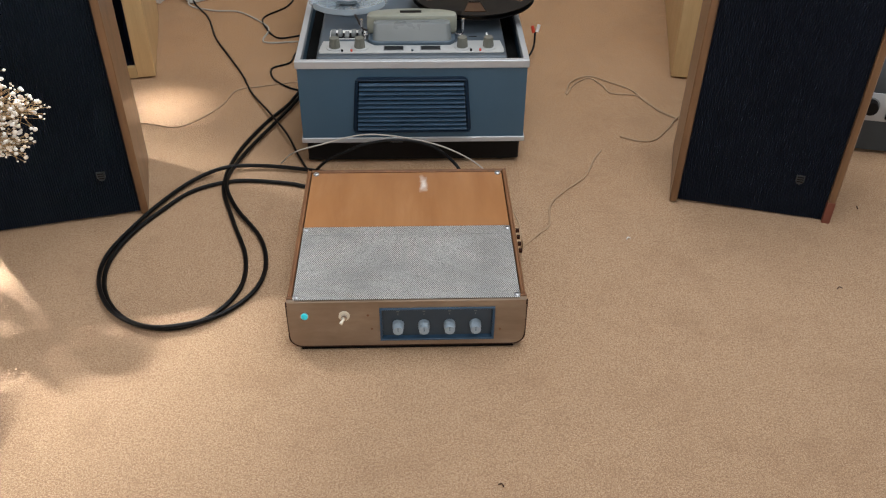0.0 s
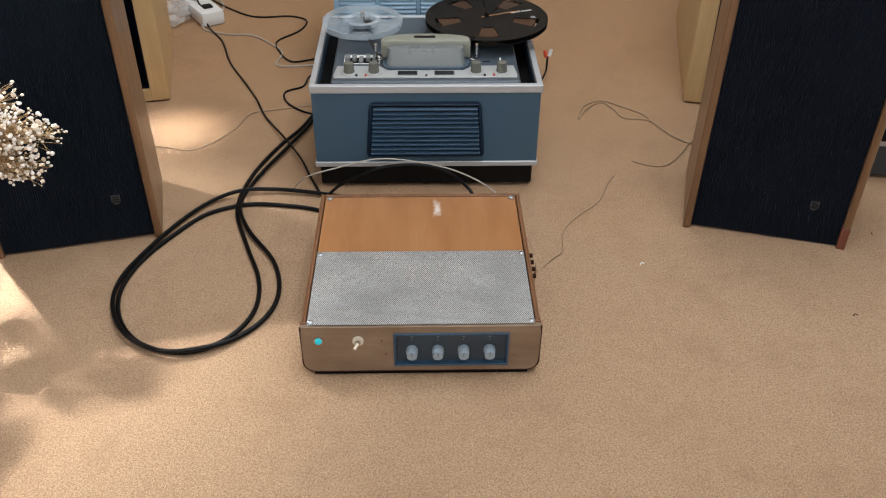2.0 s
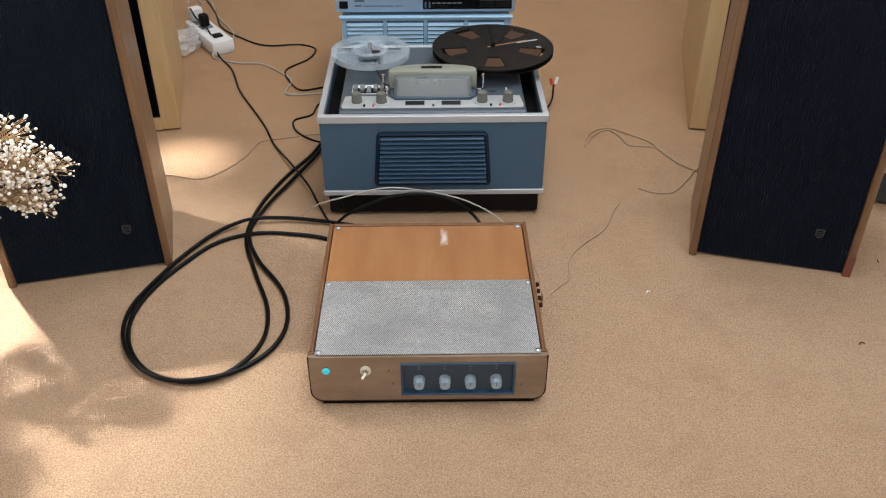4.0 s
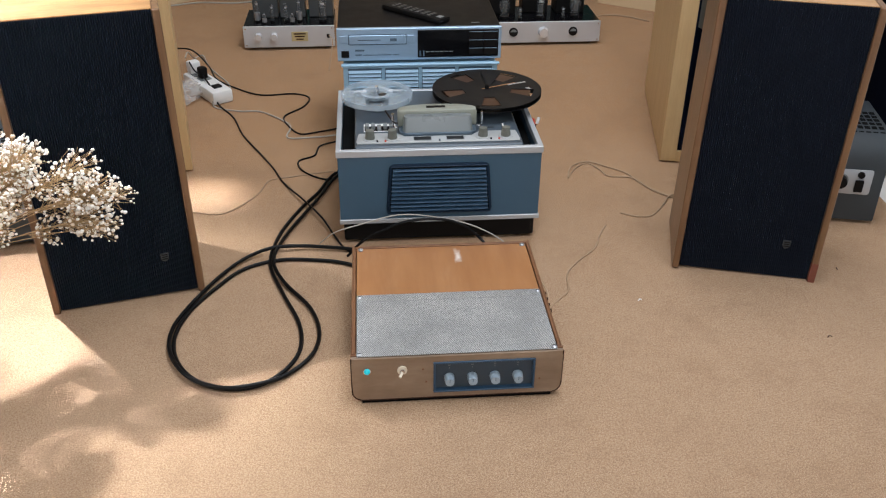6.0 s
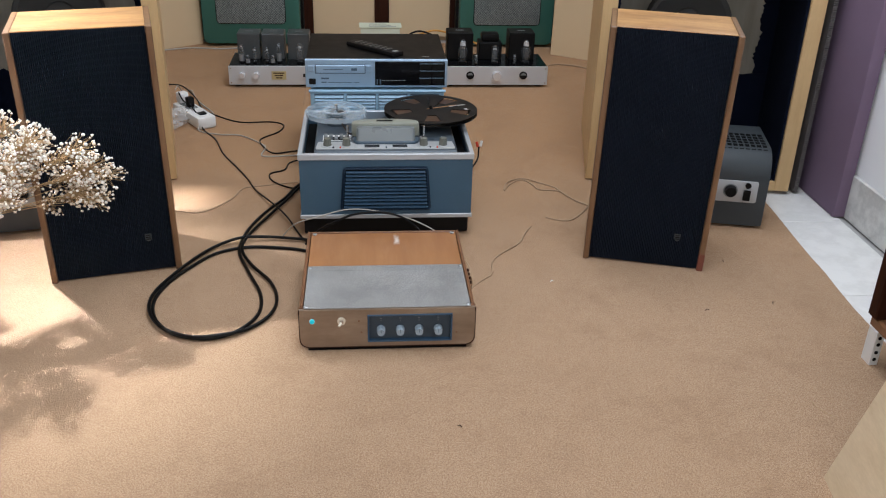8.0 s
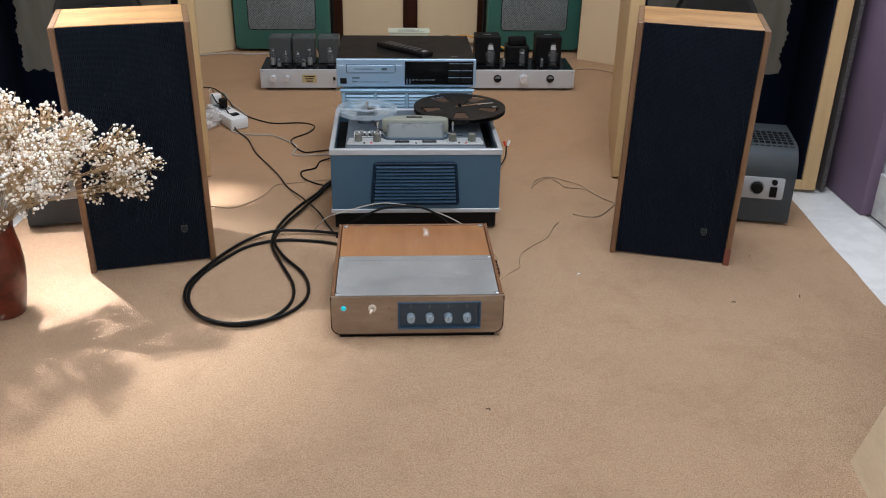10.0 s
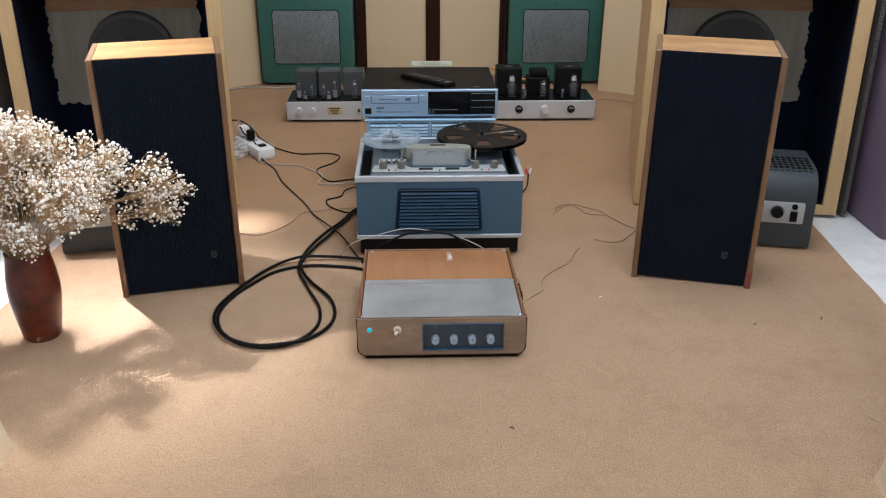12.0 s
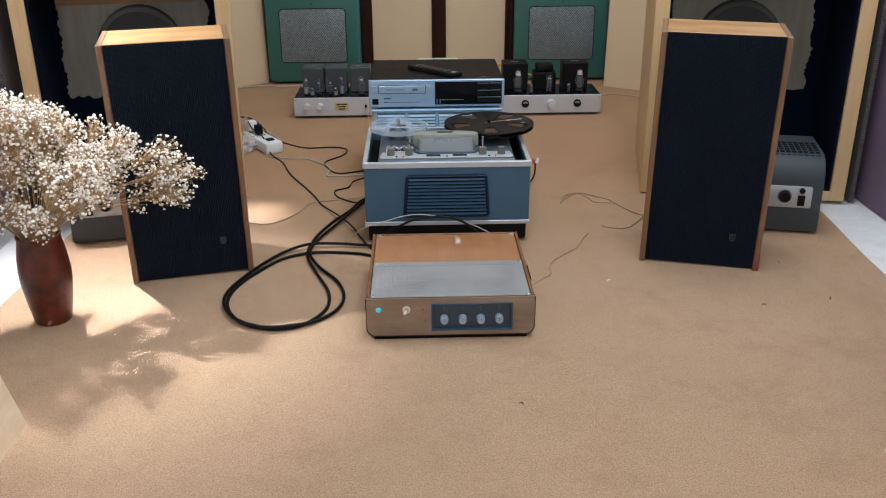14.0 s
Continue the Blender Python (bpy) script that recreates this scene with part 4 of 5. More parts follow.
def remote():
    r = thing("remote_control", pose(-0.012, 2.085, 0.3267, 0, 0, -46), "slim black remote control lying on the disc player", "remote control")
    part("body", boxed(-0.098, 0.098, -0.021, 0.021, 0, 0.014, bev=0.004, seg=2), M_BLACK, r)
    for i in range(7):
        for j in range(3):
            part("key", boxed(-0.07 + 0.02 * i, -0.06 + 0.02 * i, -0.014 + 0.0105 * j, -0.007 + 0.0105 * j, 0.0141, 0.0155), M_IRON, r)
    part("label_bar", boxed(0.075, 0.09, -0.008, 0.008, 0.0141, 0.0146), M_GREYBEIGE, r)


remote()

# small white-green box and card behind the disc player
cd_box = thing("card_box", pose(0.03, 3.16, 0), "small pale green card box with a printed sheet on top", "box")
part("body", boxed(-0.085, 0.075, 0, 0.09, 0, 0.146, bev=0.002), M_PAPER, cd_box)
part("sheet", boxed(-0.090, 0.082, -0.004, 0.085, 0.1462, 0.1472), M_PAPER, cd_box)
for k in range(3):
    part("print_bar", boxed(-0.05, 0.06 - 0.02 * k, 0.012 + 0.022 * k, 0.020 + 0.022 * k, 0.1473, 0.1476), M_GREYBEIGE, cd_box)

# ---- the small amplifier in front ----


def small_amplifier():
    a = thing("amplifier", pose(-0.004, 1.0, 0), "low homemade wooden amplifier with perforated metal top and bronze front", "amplifier")
    w, d, h = 0.1725, 0.351, 0.0955
    x0, x1, z0, z1 = -0.040, 0.128, 0.019, 0.0815
    fp = bmesh.new()
    zb, zt = 0.0085, h - 0.0022
    prism(fp, rounded(-w - 0.0006, x0, zb, zt, 0.018, which="a"), 0.0, 0.008)
    prism(fp, rounded(x1, w + 0.0006, zb, zt, 0.018, which="b"), 0.0, 0.008)
    box(fp, x0, x1, 0.0, 0.008, zb, z0)
    box(fp, x0, x1, 0.0, 0.008, z1, zt)
    part("front_panel", fp, M_BRONZE, a, "bronze-brown metal front panel")
    part("front_edge", prism(bmesh.new(), rounded(-w - 0.0012, w + 0.0012, 0.0062, h - 0.0005, 0.0195, which="ab"), 0.0081, 0.0117), M_AMPWOOD, a)
    rim = [(-w - 0.0006, 0.0012, zt)]
    rim += [(-w + 0.0174 - 0.018 * math.cos(radians(a)), 0.0012, zb + 0.018 - 0.018 * math.sin(radians(a))) for a in range(0, 91, 15)]
    rim += [(w - 0.0174 + 0.018 * math.sin(radians(a)), 0.0012, zb + 0.018 - 0.018 * math.cos(radians(a))) for a in range(0, 91, 15)] + [(w + 0.0006, 0.0012, zt)]
    part("edge_bead", tube(bmesh.new(), rim, 0.0017, 6, 0), M_BROWN, a, "dark brown edging round the front")
    part("bottom", boxed(-w + 0.014, w - 0.014, 0.0118, d, 0.0075, 0.015), M_AMPWOOD, a)
    for sx in (-1, 1):
        p, q = sorted((sx * w, sx * (w - 0.007)))
        part("side_panel", boxed(p, q, 0.0118, d, 0.014, h, bev=0.0015), M_AMPWOOD, a)
    part("back_panel", boxed(-w + 0.0072, w - 0.0072, d - 0.007, d, 0.0152, h, bev=0.001), M_AMPWOOD, a)
    part("wood_top", boxed(-w + 0.0086, w - 0.0086, 0.176, d - 0.0086, h - 0.006, h - 0.0012, bev=0.0006), M_VARNISH, a, "orange varnished wooden top with a white streak")
    part("metal_top", boxed(-w + 0.0086, w - 0.0086, 0.004, 0.181, h - 0.0010, h + 0.0002, bev=0.0003), M_MESH, a, "dull perforated metal sheet")
    part("fold_line", boxed(-w + 0.0086, w - 0.0086, 0.1588, 0.1594, h + 0.0003, h + 0.0006), M_SCREW, a)
    for sx in (-1, 1):
        part("side_strip", boxed(*sorted((sx * (w - 0.0006), sx * (w - 0.0030))), 0.0118, d - 0.001, h + 0.0002, h + 0.0018, bev=0.0006), M_AMPWOOD, a)
    for x, y in ((-w + 0.013, 0.010), (w - 0.013, 0.010), (-w + 0.013, 0.174), (w - 0.013, 0.174), (-w + 0.016, d - 0.014), (w - 0.016, d - 0.014)):
        s = lathe(bmesh.new(), [(0.0050, -0.001), (0.0050, 0.0010), (0.0034, 0.0022), (0.0004, 0.0026)], 14, (x, y, h))
        s = part("screw", s, M_SCREW, a)
        part("slot", boxed(x - 0.0028, x + 0.0028, y - 0.0005, y + 0.0005, h + 0.0024, h + 0.0028), M_DEEPBLACK, s)
    for x in (-0.14, 0.14):
        for y in (0.03, d - 0.03):
            part("foot", rod(bmesh.new(), (x, y, 0), (x, y, 0.0076), 0.011), M_DEEPBLACK, a)
    # black strip standing for the shade in the gap under the front
    part("base_board", boxed(-0.158, 0.158, 0.003, 0.0078, 0.0004, 0.0078), M_DEEPBLACK, a)
    # recessed control window
    for p in ((x0, x1, z0, z0 + 0.0035), (x0, x1, z1 - 0.0035, z1), (x0, x0 + 0.0035, z0 + 0.0035, z1 - 0.0035), (x1 - 0.0035, x1, z0 + 0.0035, z1 - 0.0035)):
        part("window_rim", boxed(p[0], p[1], -0.0025, 0.0075, p[2], p[3], bev=0.0008), M_SLAT, a)
    pan = part("control_panel", boxed(x0 + 0.0036, x1 - 0.0036, 0.0062, 0.0078, z0 + 0.0036, z1 - 0.0036), M_SHADOWBLUE, a, "dark blue-grey control panel")
    for x in (-0.0135, 0.0245, 0.0620, 0.1000):
        k = bmesh.new()
        rod(k, (x, 0.0060, 0.0450), (x, -0.0020, 0.0450), 0.0086, 0.0086, 24)
        rod(k, (x, -0.0021, 0.0450), (x, -0.0100, 0.0450), 0.0080, 0.0074, 24)
        k = part("knob", k, M_KNOB, pan, "pale blue-grey round knob")
        part("pointer", boxed(x - 0.0006, x + 0.0006, -0.0106, -0.0101, 0.0445, 0.0515), M_PANELBLUE, k)
        part("mark", boxed(x - 0.002, x + 0.002, 0.0056, 0.0061, 0.0685, 0.0698), M_GREYBEIGE, pan)
        part("mark", boxed(x - 0.0006, x + 0.0006, 0.0056, 0.0061, 0.0625, 0.0650), M_GREYBEIGE, pan)
    # indicator, switch and loose screw holes
    ind = part("indicator_ring", rod(bmesh.new(), (-0.148, -0.0001, 0.070), (-0.148, -0.003, 0.070), 0.0065, n=20), M_CHROME, a)
    part("indicator", lathe(bmesh.new(), [(0.0052, 0), (0.0048, 0.002), (0.0025, 0.0035), (0.0003, 0.004)], 18), M_LED, ind, "glowing cyan indicator")
    ind.children[0].matrix_basis = pose(-0.148, -0.0031, 0.070, 90)
    sw = part("switch_nut", rod(bmesh.new(), (-0.091, -0.0001, 0.069), (-0.091, -0.0035, 0.069), 0.0080, n=24), M_IVORY, a)
    part("switch_hub", rod(bmesh.new(), (-0.091, -0.0036, 0.069), (-0.091, -0.009, 0.069), 0.0048, 0.0042, 14), M_CHROME, sw)
    part("switch_lever", rod(bmesh.new(), (-0.091, -0.0085, 0.069), (-0.0955, -0.016, 0.0660), 0.0018, 0.0026, 10), M_IVORY, sw)
    for x, z in ((-0.052, 0.042), (-0.057, 0.068), (0.1365, 0.038)):
        part("screw_hole", rod(bmesh.new(), (x, 0.0, z), (x, -0.0006, z), 0.0018, n=10), M_AMPWOOD, a)
    # binding posts on the side
    for k, y in enumerate((0.150, 0.168, 0.186, 0.204)):
        post = part("binding_post", rod(bmesh.new(), (w, y, 0.068), (w + 0.010, y, 0.068), 0.0042, 0.0036, 12), M_BROWN, a)
        part("post_collar", rod(bmesh.new(), (w, y, 0.068), (w + 0.004, y, 0.068), 0.0062, n=12), M_GOLD, post)


small_amplifier()

# ---- grey hammered boxes behind the loudspeakers ----


VENT = as_mesh("vent_hole", boxed(-0.5, 0.5, -0.5, 0.5, -0.5, 0.5), M_DEEPBLACK)


def grey_box(m, side, label):
    g = thing("grey_amplifier", m, label, "amplifier", "grey hammered amplifiers")
    W, D, H = 0.30, 0.245, 0.208
    def fx(a, b):
        return sorted((-a * side, -b * side))
    prof = [(0.0, 0.008), (0.0, 0.141)] + [(0.062 - 0.062 * math.cos(radians(a)), 0.141 + 0.067 * math.sin(radians(a))) for a in range(15, 91, 15)]
    prof += [(D - 0.03 + 0.03 * math.sin(radians(a)), H - 0.03 + 0.03 * math.cos(radians(a))) for a in range(15, 91, 15)] + [(D, 0.008)]
    a, b = fx(0, W)
    part("case", prism(bmesh.new(), prof, a, b, "x", bev=0.004), M_GREY, g)
    for x in (0.03, W - 0.03):
        for y in (0.03, D - 0.03):
            part("foot", rod(bmesh.new(), (-x * side, y, 0), (-x * side, y, 0.0085), 0.012), M_DEEPBLACK, g)
    # rows of square vent holes over the rounded top
    for row, (y, z, tilt) in enumerate(((0.021, 0.195, 45), (0.038, 0.2073, 26), (0.058, 0.2132, 8), (0.079, 0.2142, 0), (0.100, 0.2142, 0), (0.121, 0.2142, 0), (0.142, 0.2142, 0))):
        for c in range(19):
            x = -(0.016 + c * 0.0148) * side
            mm = Matrix.Translation((x, y, z - 0.006)) @ pose(0, 0, 0, tilt) @ Matrix.Diagonal((0.0108, 0.0125, 0.0014, 1))
            hole = new("vent_hole", VENT)
            hole.parent, hole.matrix_basis = g, mm
    a, b = fx(0.026, 0.25)
    pan = part("control_plate", prism(bmesh.new(), rounded(a, b, 0.073, 0.132, 0.006), -0.003, -0.0003, bev=0.0008), M_ALU, g, "silver control plate")
    for x in (0.094, 0.165, 0.22):
        k = part("knob", rod(bmesh.new(), (-x * side, -0.0031, 0.104), (-x * side, -0.017, 0.104), 0.0155, 0.0135, 20), M_BLACK, pan)
        part("scale_ring", rod(bmesh.new(), (-x * side, -0.0031, 0.104), (-x * side, -0.0036, 0.104), 0.0185, n=24), M_GREYBEIGE, k)
    part("socket", rod(bmesh.new(), (-0.052 * side, -0.0031, 0.121), (-0.052 * side, -0.008, 0.121), 0.0075, n=14), M_BLACK, pan)
    a, b = fx(0.043, 0.061)
    part("rocker_switch", boxed(a, b, -0.008, -0.0031, 0.080, 0.108, bev=0.001), M_BLACK, pan)
    return g


grey_box(pose(0.985, 1.530, 0, 0, 0, -13), 1, "grey hammered metal amplifier with a perforated rounded top")
grey_box(pose(-0.968, 1.545, 0, 0, 0, 13), -1, "grey hammered metal amplifier with a silver control plate, behind the flowers")

# ---- vase and dried flowers ----
VX, VY = -0.866, 1.125
vase = thing("vase", pose(VX, VY, 0), "slim red-brown glazed vase with pale grey patches", "vase")
outer = [(0.001, 0), (0.036, 0.0), (0.0385, 0.004), (0.046, 0.045), (0.0525, 0.095), (0.053, 0.12), (0.0505, 0.15), (0.0455, 0.18), (0.044, 0.192), (0.0455, 0.2)]
part("body", lathe(bmesh.new(), outer + [(0.042, 0.2), (0.040, 0.19), (0.046, 0.15), (0.047, 0.1), (0.03, 0.012), (0.001, 0.010)], 48), M_VASE, vase)


def bouquet():
    b = thing("dried_flowers", pose(VX, VY, 0.0), "dried small white blossoms on thin brown stems in the vase", "flowers")
    rng = random.Random(11)
    heads = []
    for i in range(92):
        u = rng.uniform(-1, 1)
        x = 0.235 * u - 0.06
        z = 0.258 + rng.random() ** 0.8 * (0.200 * math.sqrt(max(0, 1 - (0.85 * u) ** 2)))
        z += 0.034 * max(0.0, min(1.0, (0.10 - x) / 0.10))
        heads.append((x, rng.uniform(-0.11, 0.13), z, rng.uniform(0.028, 0.042)))
    for i in range(16):
        heads.append((rng.uniform(-0.20, 0.07), rng.uniform(-0.11, -0.02), rng.uniform(0.232, 0.275), rng.uniform(0.026, 0.034)))
    for x, y, z, r in ((0.215, 0.0, 0.395, 0.030), (0.255, -0.02, 0.355, 0.032), (0.292, 0.01, 0.365, 0.032), (0.322, -0.01, 0.332, 0.033), (0.342, 0.015, 0.310, 0.028), (0.305, -0.02, 0.29, 0.034),
                       (0.27, 0.02, 0.262, 0.03), (0.318, 0.0, 0.262, 0.027), (0.22, 0.02, 0.245, 0.026), (0.165, -0.04, 0.285, 0.03), (0.15, 0.03, 0.40, 0.034), (0.185, 0.03, 0.35, 0.034), (0.12, -0.03, 0.412, 0.034),
                       (0.285, 0.0, 0.318, 0.032), (0.25, 0.015, 0.300, 0.030), (0.30, -0.015, 0.325, 0.032)):
        heads.append((x - 0.019, y + 0.040, z - 0.001, r))
    spots = []
    for x, y, z, r in heads:
        stems = bmesh.new()
        top = Vector((x, y, z))
        foot = Vector((0.026 * rng.uniform(-1, 1), 0.026 * rng.uniform(-1, 1), 0.06))
        lip = Vector((0.034 * max(-1, min(1, x * 6)) , 0.034 * max(-1, min(1, y * 6)), 0.2 + rng.uniform(0, 0.02)))
        mid = lip.lerp(top, 0.55) + Vector((rng.uniform(-0.01, 0.01), rng.uniform(-0.01, 0.01), 0.018))
        tube(stems, [foot, lip, mid, top], 0.0007, 4, 4)
        n = int(84 * (r / 0.034) ** 2)
        for _ in range(n):
            way = Vector((rng.gauss(0, 1), rng.gauss(0, 1), rng.gauss(0.2, 1))).normalized()
            q = top + way * r * rng.uniform(0.60, 1.10)
            root = mid.lerp(top, rng.uniform(0.55, 1.0))
            bend = root.lerp(q, 0.55) + Vector((rng.uniform(-1, 1), rng.uniform(-1, 1), rng.uniform(-0.3, 1))) * 0.004
            tube(stems, [root, bend, q], 0.0004, 3, 0)
            if rng.random() < 0.86:
                spots.append((q, 0.0016 + 0.0026 * rng.random() ** 1.4))
        part("stem", stems, M_STEM, b)
    ico = bmesh.new()
    bmesh.ops.create_icosphere(ico, subdivisions=1, radius=1.0)
    ico.verts.ensure_lookup_table()
    base = np.array([v.co[:] for v in ico.verts])
    tri = np.array([[v.index for v in f.verts] for f in ico.faces])
    ico.free()
    verts, faces = [], []
    for k, (q, r) in enumerate(spots):
        lump = base * (r * np.array([rng.uniform(0.85, 1.15), rng.uniform(0.85, 1.15), rng.uniform(0.75, 1.05)]))
        verts.append(lump + np.array(q[:]))
        faces.append(tri + k * len(base))
    mesh = bpy.data.meshes.new("blossoms")
    mesh.from_pydata(np.concatenate(verts).tolist(), [], np.concatenate(faces).tolist())
    mesh.materials.append(M_BLOSSOM)
    mesh.shade_smooth()
    ob = new("blossoms", mesh)
    ob.parent = b
    tagged(ob, "small round off-white dried blossoms", kind="stuff")


bouquet()

# ---- power strip ----


def power_strip():
    ps = thing("power_strip", pose(-0.612, 2.43, 0, 0, 0, -57), "white plastic power strip with plugs, on the carpet", "power strip")
    part("body", boxed(-0.105, 0.105, -0.032, 0.032, 0.0, 0.040, bev=0.008, seg=2), M_WHITE, ps)
    for x in (-0.062, -0.018):
        s = part("socket", boxed(x - 0.016, x + 0.016, -0.017, 0.017, 0.0401, 0.0412, bev=0.002), M_GREYBEIGE, ps)
        for dy in (-0.006, 0.006):
            part("slot", boxed(x - 0.002, x + 0.002, dy - 0.002, dy + 0.002, 0.0413, 0.0416), M_BLACK, s)
    part("switch", boxed(0.055, 0.078, -0.013, 0.013, 0.0401, 0.046, bev=0.002), M_BLACK, ps)
    part("plug", boxed(-0.099, -0.066, -0.020, 0.016, 0.0417, 0.078, bev=0.007, seg=2), M_WHITE, ps, "white mains plug")
    part("prong_cap", boxed(-0.038, -0.012, -0.012, 0.012, 0.0417, 0.075, bev=0.005, seg=2), M_BLACK, ps, "black mains plug")


power_strip()


def plastic_bag():
    """A crumpled clear bag beside the power strip."""
    bm = bmesh.new()
    bmesh.ops.create_icosphere(bm, subdivisions=3, radius=1.0)
    for v in bm.verts:
        q = v.co.copy()
        f = 1 + 0.45 * noise.noise(q * 2.3 + Vector((3, 1, 7)))
        v.co = Vector((q.x * 0.045 * f, q.y * 0.06 * f, max(0.0, 0.028 + q.z * 0.03 * f)))
    return whole("plastic_bag", bm, M_BAG, "crumpled thin clear plastic bag beside the power strip", "plastic bag", m=pose(-0.672, 2.37, 0.0005, 0, 0, -30))


plastic_bag()

# ---- cables ----


def cable(name, pts, r, material, label, z=None, group="loose cables"):
    path = [(*p, r + 0.0006) if len(p) == 2 else p for p in pts]
    return whole(name, tube(bmesh.new(), path, r, 8 if r > 0.002 else 6), material, label, "cable", group=group)


cable("cable", [(-0.13, 1.915), (-0.19, 1.90), (-0.235, 1.84), (-0.262, 1.76), (-0.303, 1.673), (-0.34, 1.558), (-0.349, 1.444), (-0.315, 1.332), (-0.279, 1.232), (-0.272, 1.156), (-0.291, 1.1), (-0.329, 1.06), (-0.38, 1.049),
                (-0.439, 1.071), (-0.484, 1.128), (-0.502, 1.202), (-0.488, 1.282), (-0.45, 1.36), (-0.401, 1.429), (-0.33, 1.46), (-0.252, 1.454), (-0.20, 1.44), (-0.15, 1.41)], 0.0039, M_CABLE, "thick black rubber cable looped on the carpet")
cable("cable", [(-0.12, 1.89, 0.0055), (-0.185, 1.88, 0.0055), (-0.228, 1.82, 0.008), (-0.255, 1.73, 0.012), (-0.288, 1.649, 0.010), (-0.326, 1.547, 0.009), (-0.342, 1.444, 0.014), (-0.315, 1.368, 0.008), (-0.261, 1.281, 0.0055), (-0.24, 1.201, 0.0055), (-0.25, 1.134, 0.0055), (-0.289, 1.082, 0.0055), (-0.337, 1.050, 0.012),
                (-0.399, 1.044, 0.013), (-0.460, 1.081, 0.012), (-0.500, 1.15, 0.010), (-0.509, 1.225, 0.008), (-0.487, 1.307, 0.007), (-0.448, 1.396, 0.007), (-0.405, 1.462, 0.008), (-0.352, 1.495, 0.013), (-0.29, 1.505, 0.010), (-0.21, 1.495, 0.008), (-0.12, 1.47, 0.008), (-0.02, 1.44, 0.007), (0.06, 1.41, 0.007)], 0.0039, M_CABLE, "thick black rubber cable looped on the carpet")
cable("cable", [(-0.665, 2.475, 0.083), (-0.650, 2.47, 0.055), (-0.62, 2.43, 0.052), (-0.585, 2.365, 0.030), (-0.566, 2.32, 0.006), (-0.516, 2.234), (-0.476, 2.109), (-0.422, 1.994), (-0.38, 1.903), (-0.348, 1.818), (-0.296, 1.713, 0.012), (-0.248, 1.617, 0.014), (-0.218, 1.545, 0.006), (-0.19, 1.49), (-0.14, 1.45)], 0.0023, M_CABLE, "thin black mains lead running over the carpet")
cable("cable", [(-0.82, 2.86), (-0.779, 2.845), (-0.718, 2.818), (-0.643, 2.663), (-0.603, 2.544), (-0.538, 2.464), (-0.455, 2.4), (-0.36, 2.404), (-0.313, 2.371), (-0.324, 2.302), (-0.374, 2.234), (-0.361, 2.168), (-0.324, 2.108), (-0.275, 2.119), (-0.22, 2.14)], 0.0023, M_CABLE, "thin black mains lead running over the carpet")
cable("cable", [(-0.215, 2.02, 0.02), (-0.268, 2.026), (-0.28, 1.969), (-0.318, 1.939), (-0.309, 1.888), (-0.273, 1.846), (-0.240, 1.83), (-0.212, 1.82, 0.02)], 0.0023, M_CABLE, "short black lead beside the tape recorder")
cable("cable", [(-0.69, 2.55, 0.07), (-0.702, 2.66, 0.05), (-0.70, 2.739), (-0.677, 2.765), (-0.634, 2.639), (-0.561, 2.499), (-0.557, 2.433), (-0.575, 2.37, 0.02)], 0.0022, M_WHITECABLE, "thin white lead curling beside the power strip")
cable("cable", [(-0.585, 2.335, 0.015), (-0.574, 2.31), (-0.506, 2.279), (-0.443, 2.271), (-0.372, 2.197), (-0.352, 2.154), (-0.355, 2.085), (-0.279, 2.085), (-0.215, 2.08, 0.01)], 0.0022, M_WHITECABLE, "thin white lead running to the recorder")
cable("cable", [(-0.25, 1.52, 0.006), (-0.215, 1.47, 0.060), (-0.16, 1.46, 0.083), (-0.084, 1.46, 0.102), (-0.009, 1.46, 0.095), (0.067, 1.46, 0.073), (0.13, 1.44, 0.045), (0.155, 1.39, 0.03), (0.15, 1.36, 0.03)], 0.0013, M_WHITECABLE, "grey-white lead arching between recorder and amplifier")
cable("cable", [(-0.19, 1.44, 0.02), (-0.155, 1.435, 0.060), (-0.115, 1.43, 0.084), (-0.072, 1.43, 0.102), (-0.009, 1.43, 0.107), (0.044, 1.43, 0.092), (0.085, 1.42, 0.06), (0.10, 1.38, 0.045), (0.10, 1.353, 0.045)], 0.0030, M_CABLE, "black lead arching behind the amplifier")
cable("speaker_wire", [(-0.62, 1.70), (-0.543, 1.686), (-0.485, 1.671), (-0.443, 1.703), (-0.404, 1.767), (-0.383, 1.834), (-0.327, 1.853), (-0.263, 1.87), (-0.22, 1.86, 0.01)], 0.0014, M_TWINE, "thin beige speaker wire lying on the carpet")
cable("speaker_wire", [(0.346, 1.805), (0.365, 1.861), (0.409, 1.889), (0.451, 1.86), (0.495, 1.818), (0.52, 1.752), (0.563, 1.693), (0.60, 1.66)], 0.0017, M_TWINE, "thin beige speaker wire lying on the carpet")
cable("speaker_wire", [(0.346, 1.800), (0.372, 1.850), (0.409, 1.880), (0.434, 1.841), (0.447, 1.805), (0.503, 1.791), (0.533, 1.726), (0.566, 1.688), (0.605, 1.655)], 0.0017, M_TWINE, "thin beige speaker wire lying on the carpet")
cable("speaker_wire", [(0.431, 1.617), (0.463, 1.599), (0.499, 1.601), (0.541, 1.652), (0.566, 1.688, 0.005), (0.60, 1.70)], 0.0017, M_TWINE, "thin beige speaker wire with bare copper end")
cable("speaker_wire", [(0.180, 1.19, 0.066), (0.188, 1.215, 0.03), (0.191, 1.242), (0.225, 1.283), (0.247, 1.309), (0.257, 1.371), (0.29, 1.418), (0.336, 1.467), (0.363, 1.529), (0.382, 1.561)], 0.0017, M_TWINE, "thin beige speaker wire from the amplifier")
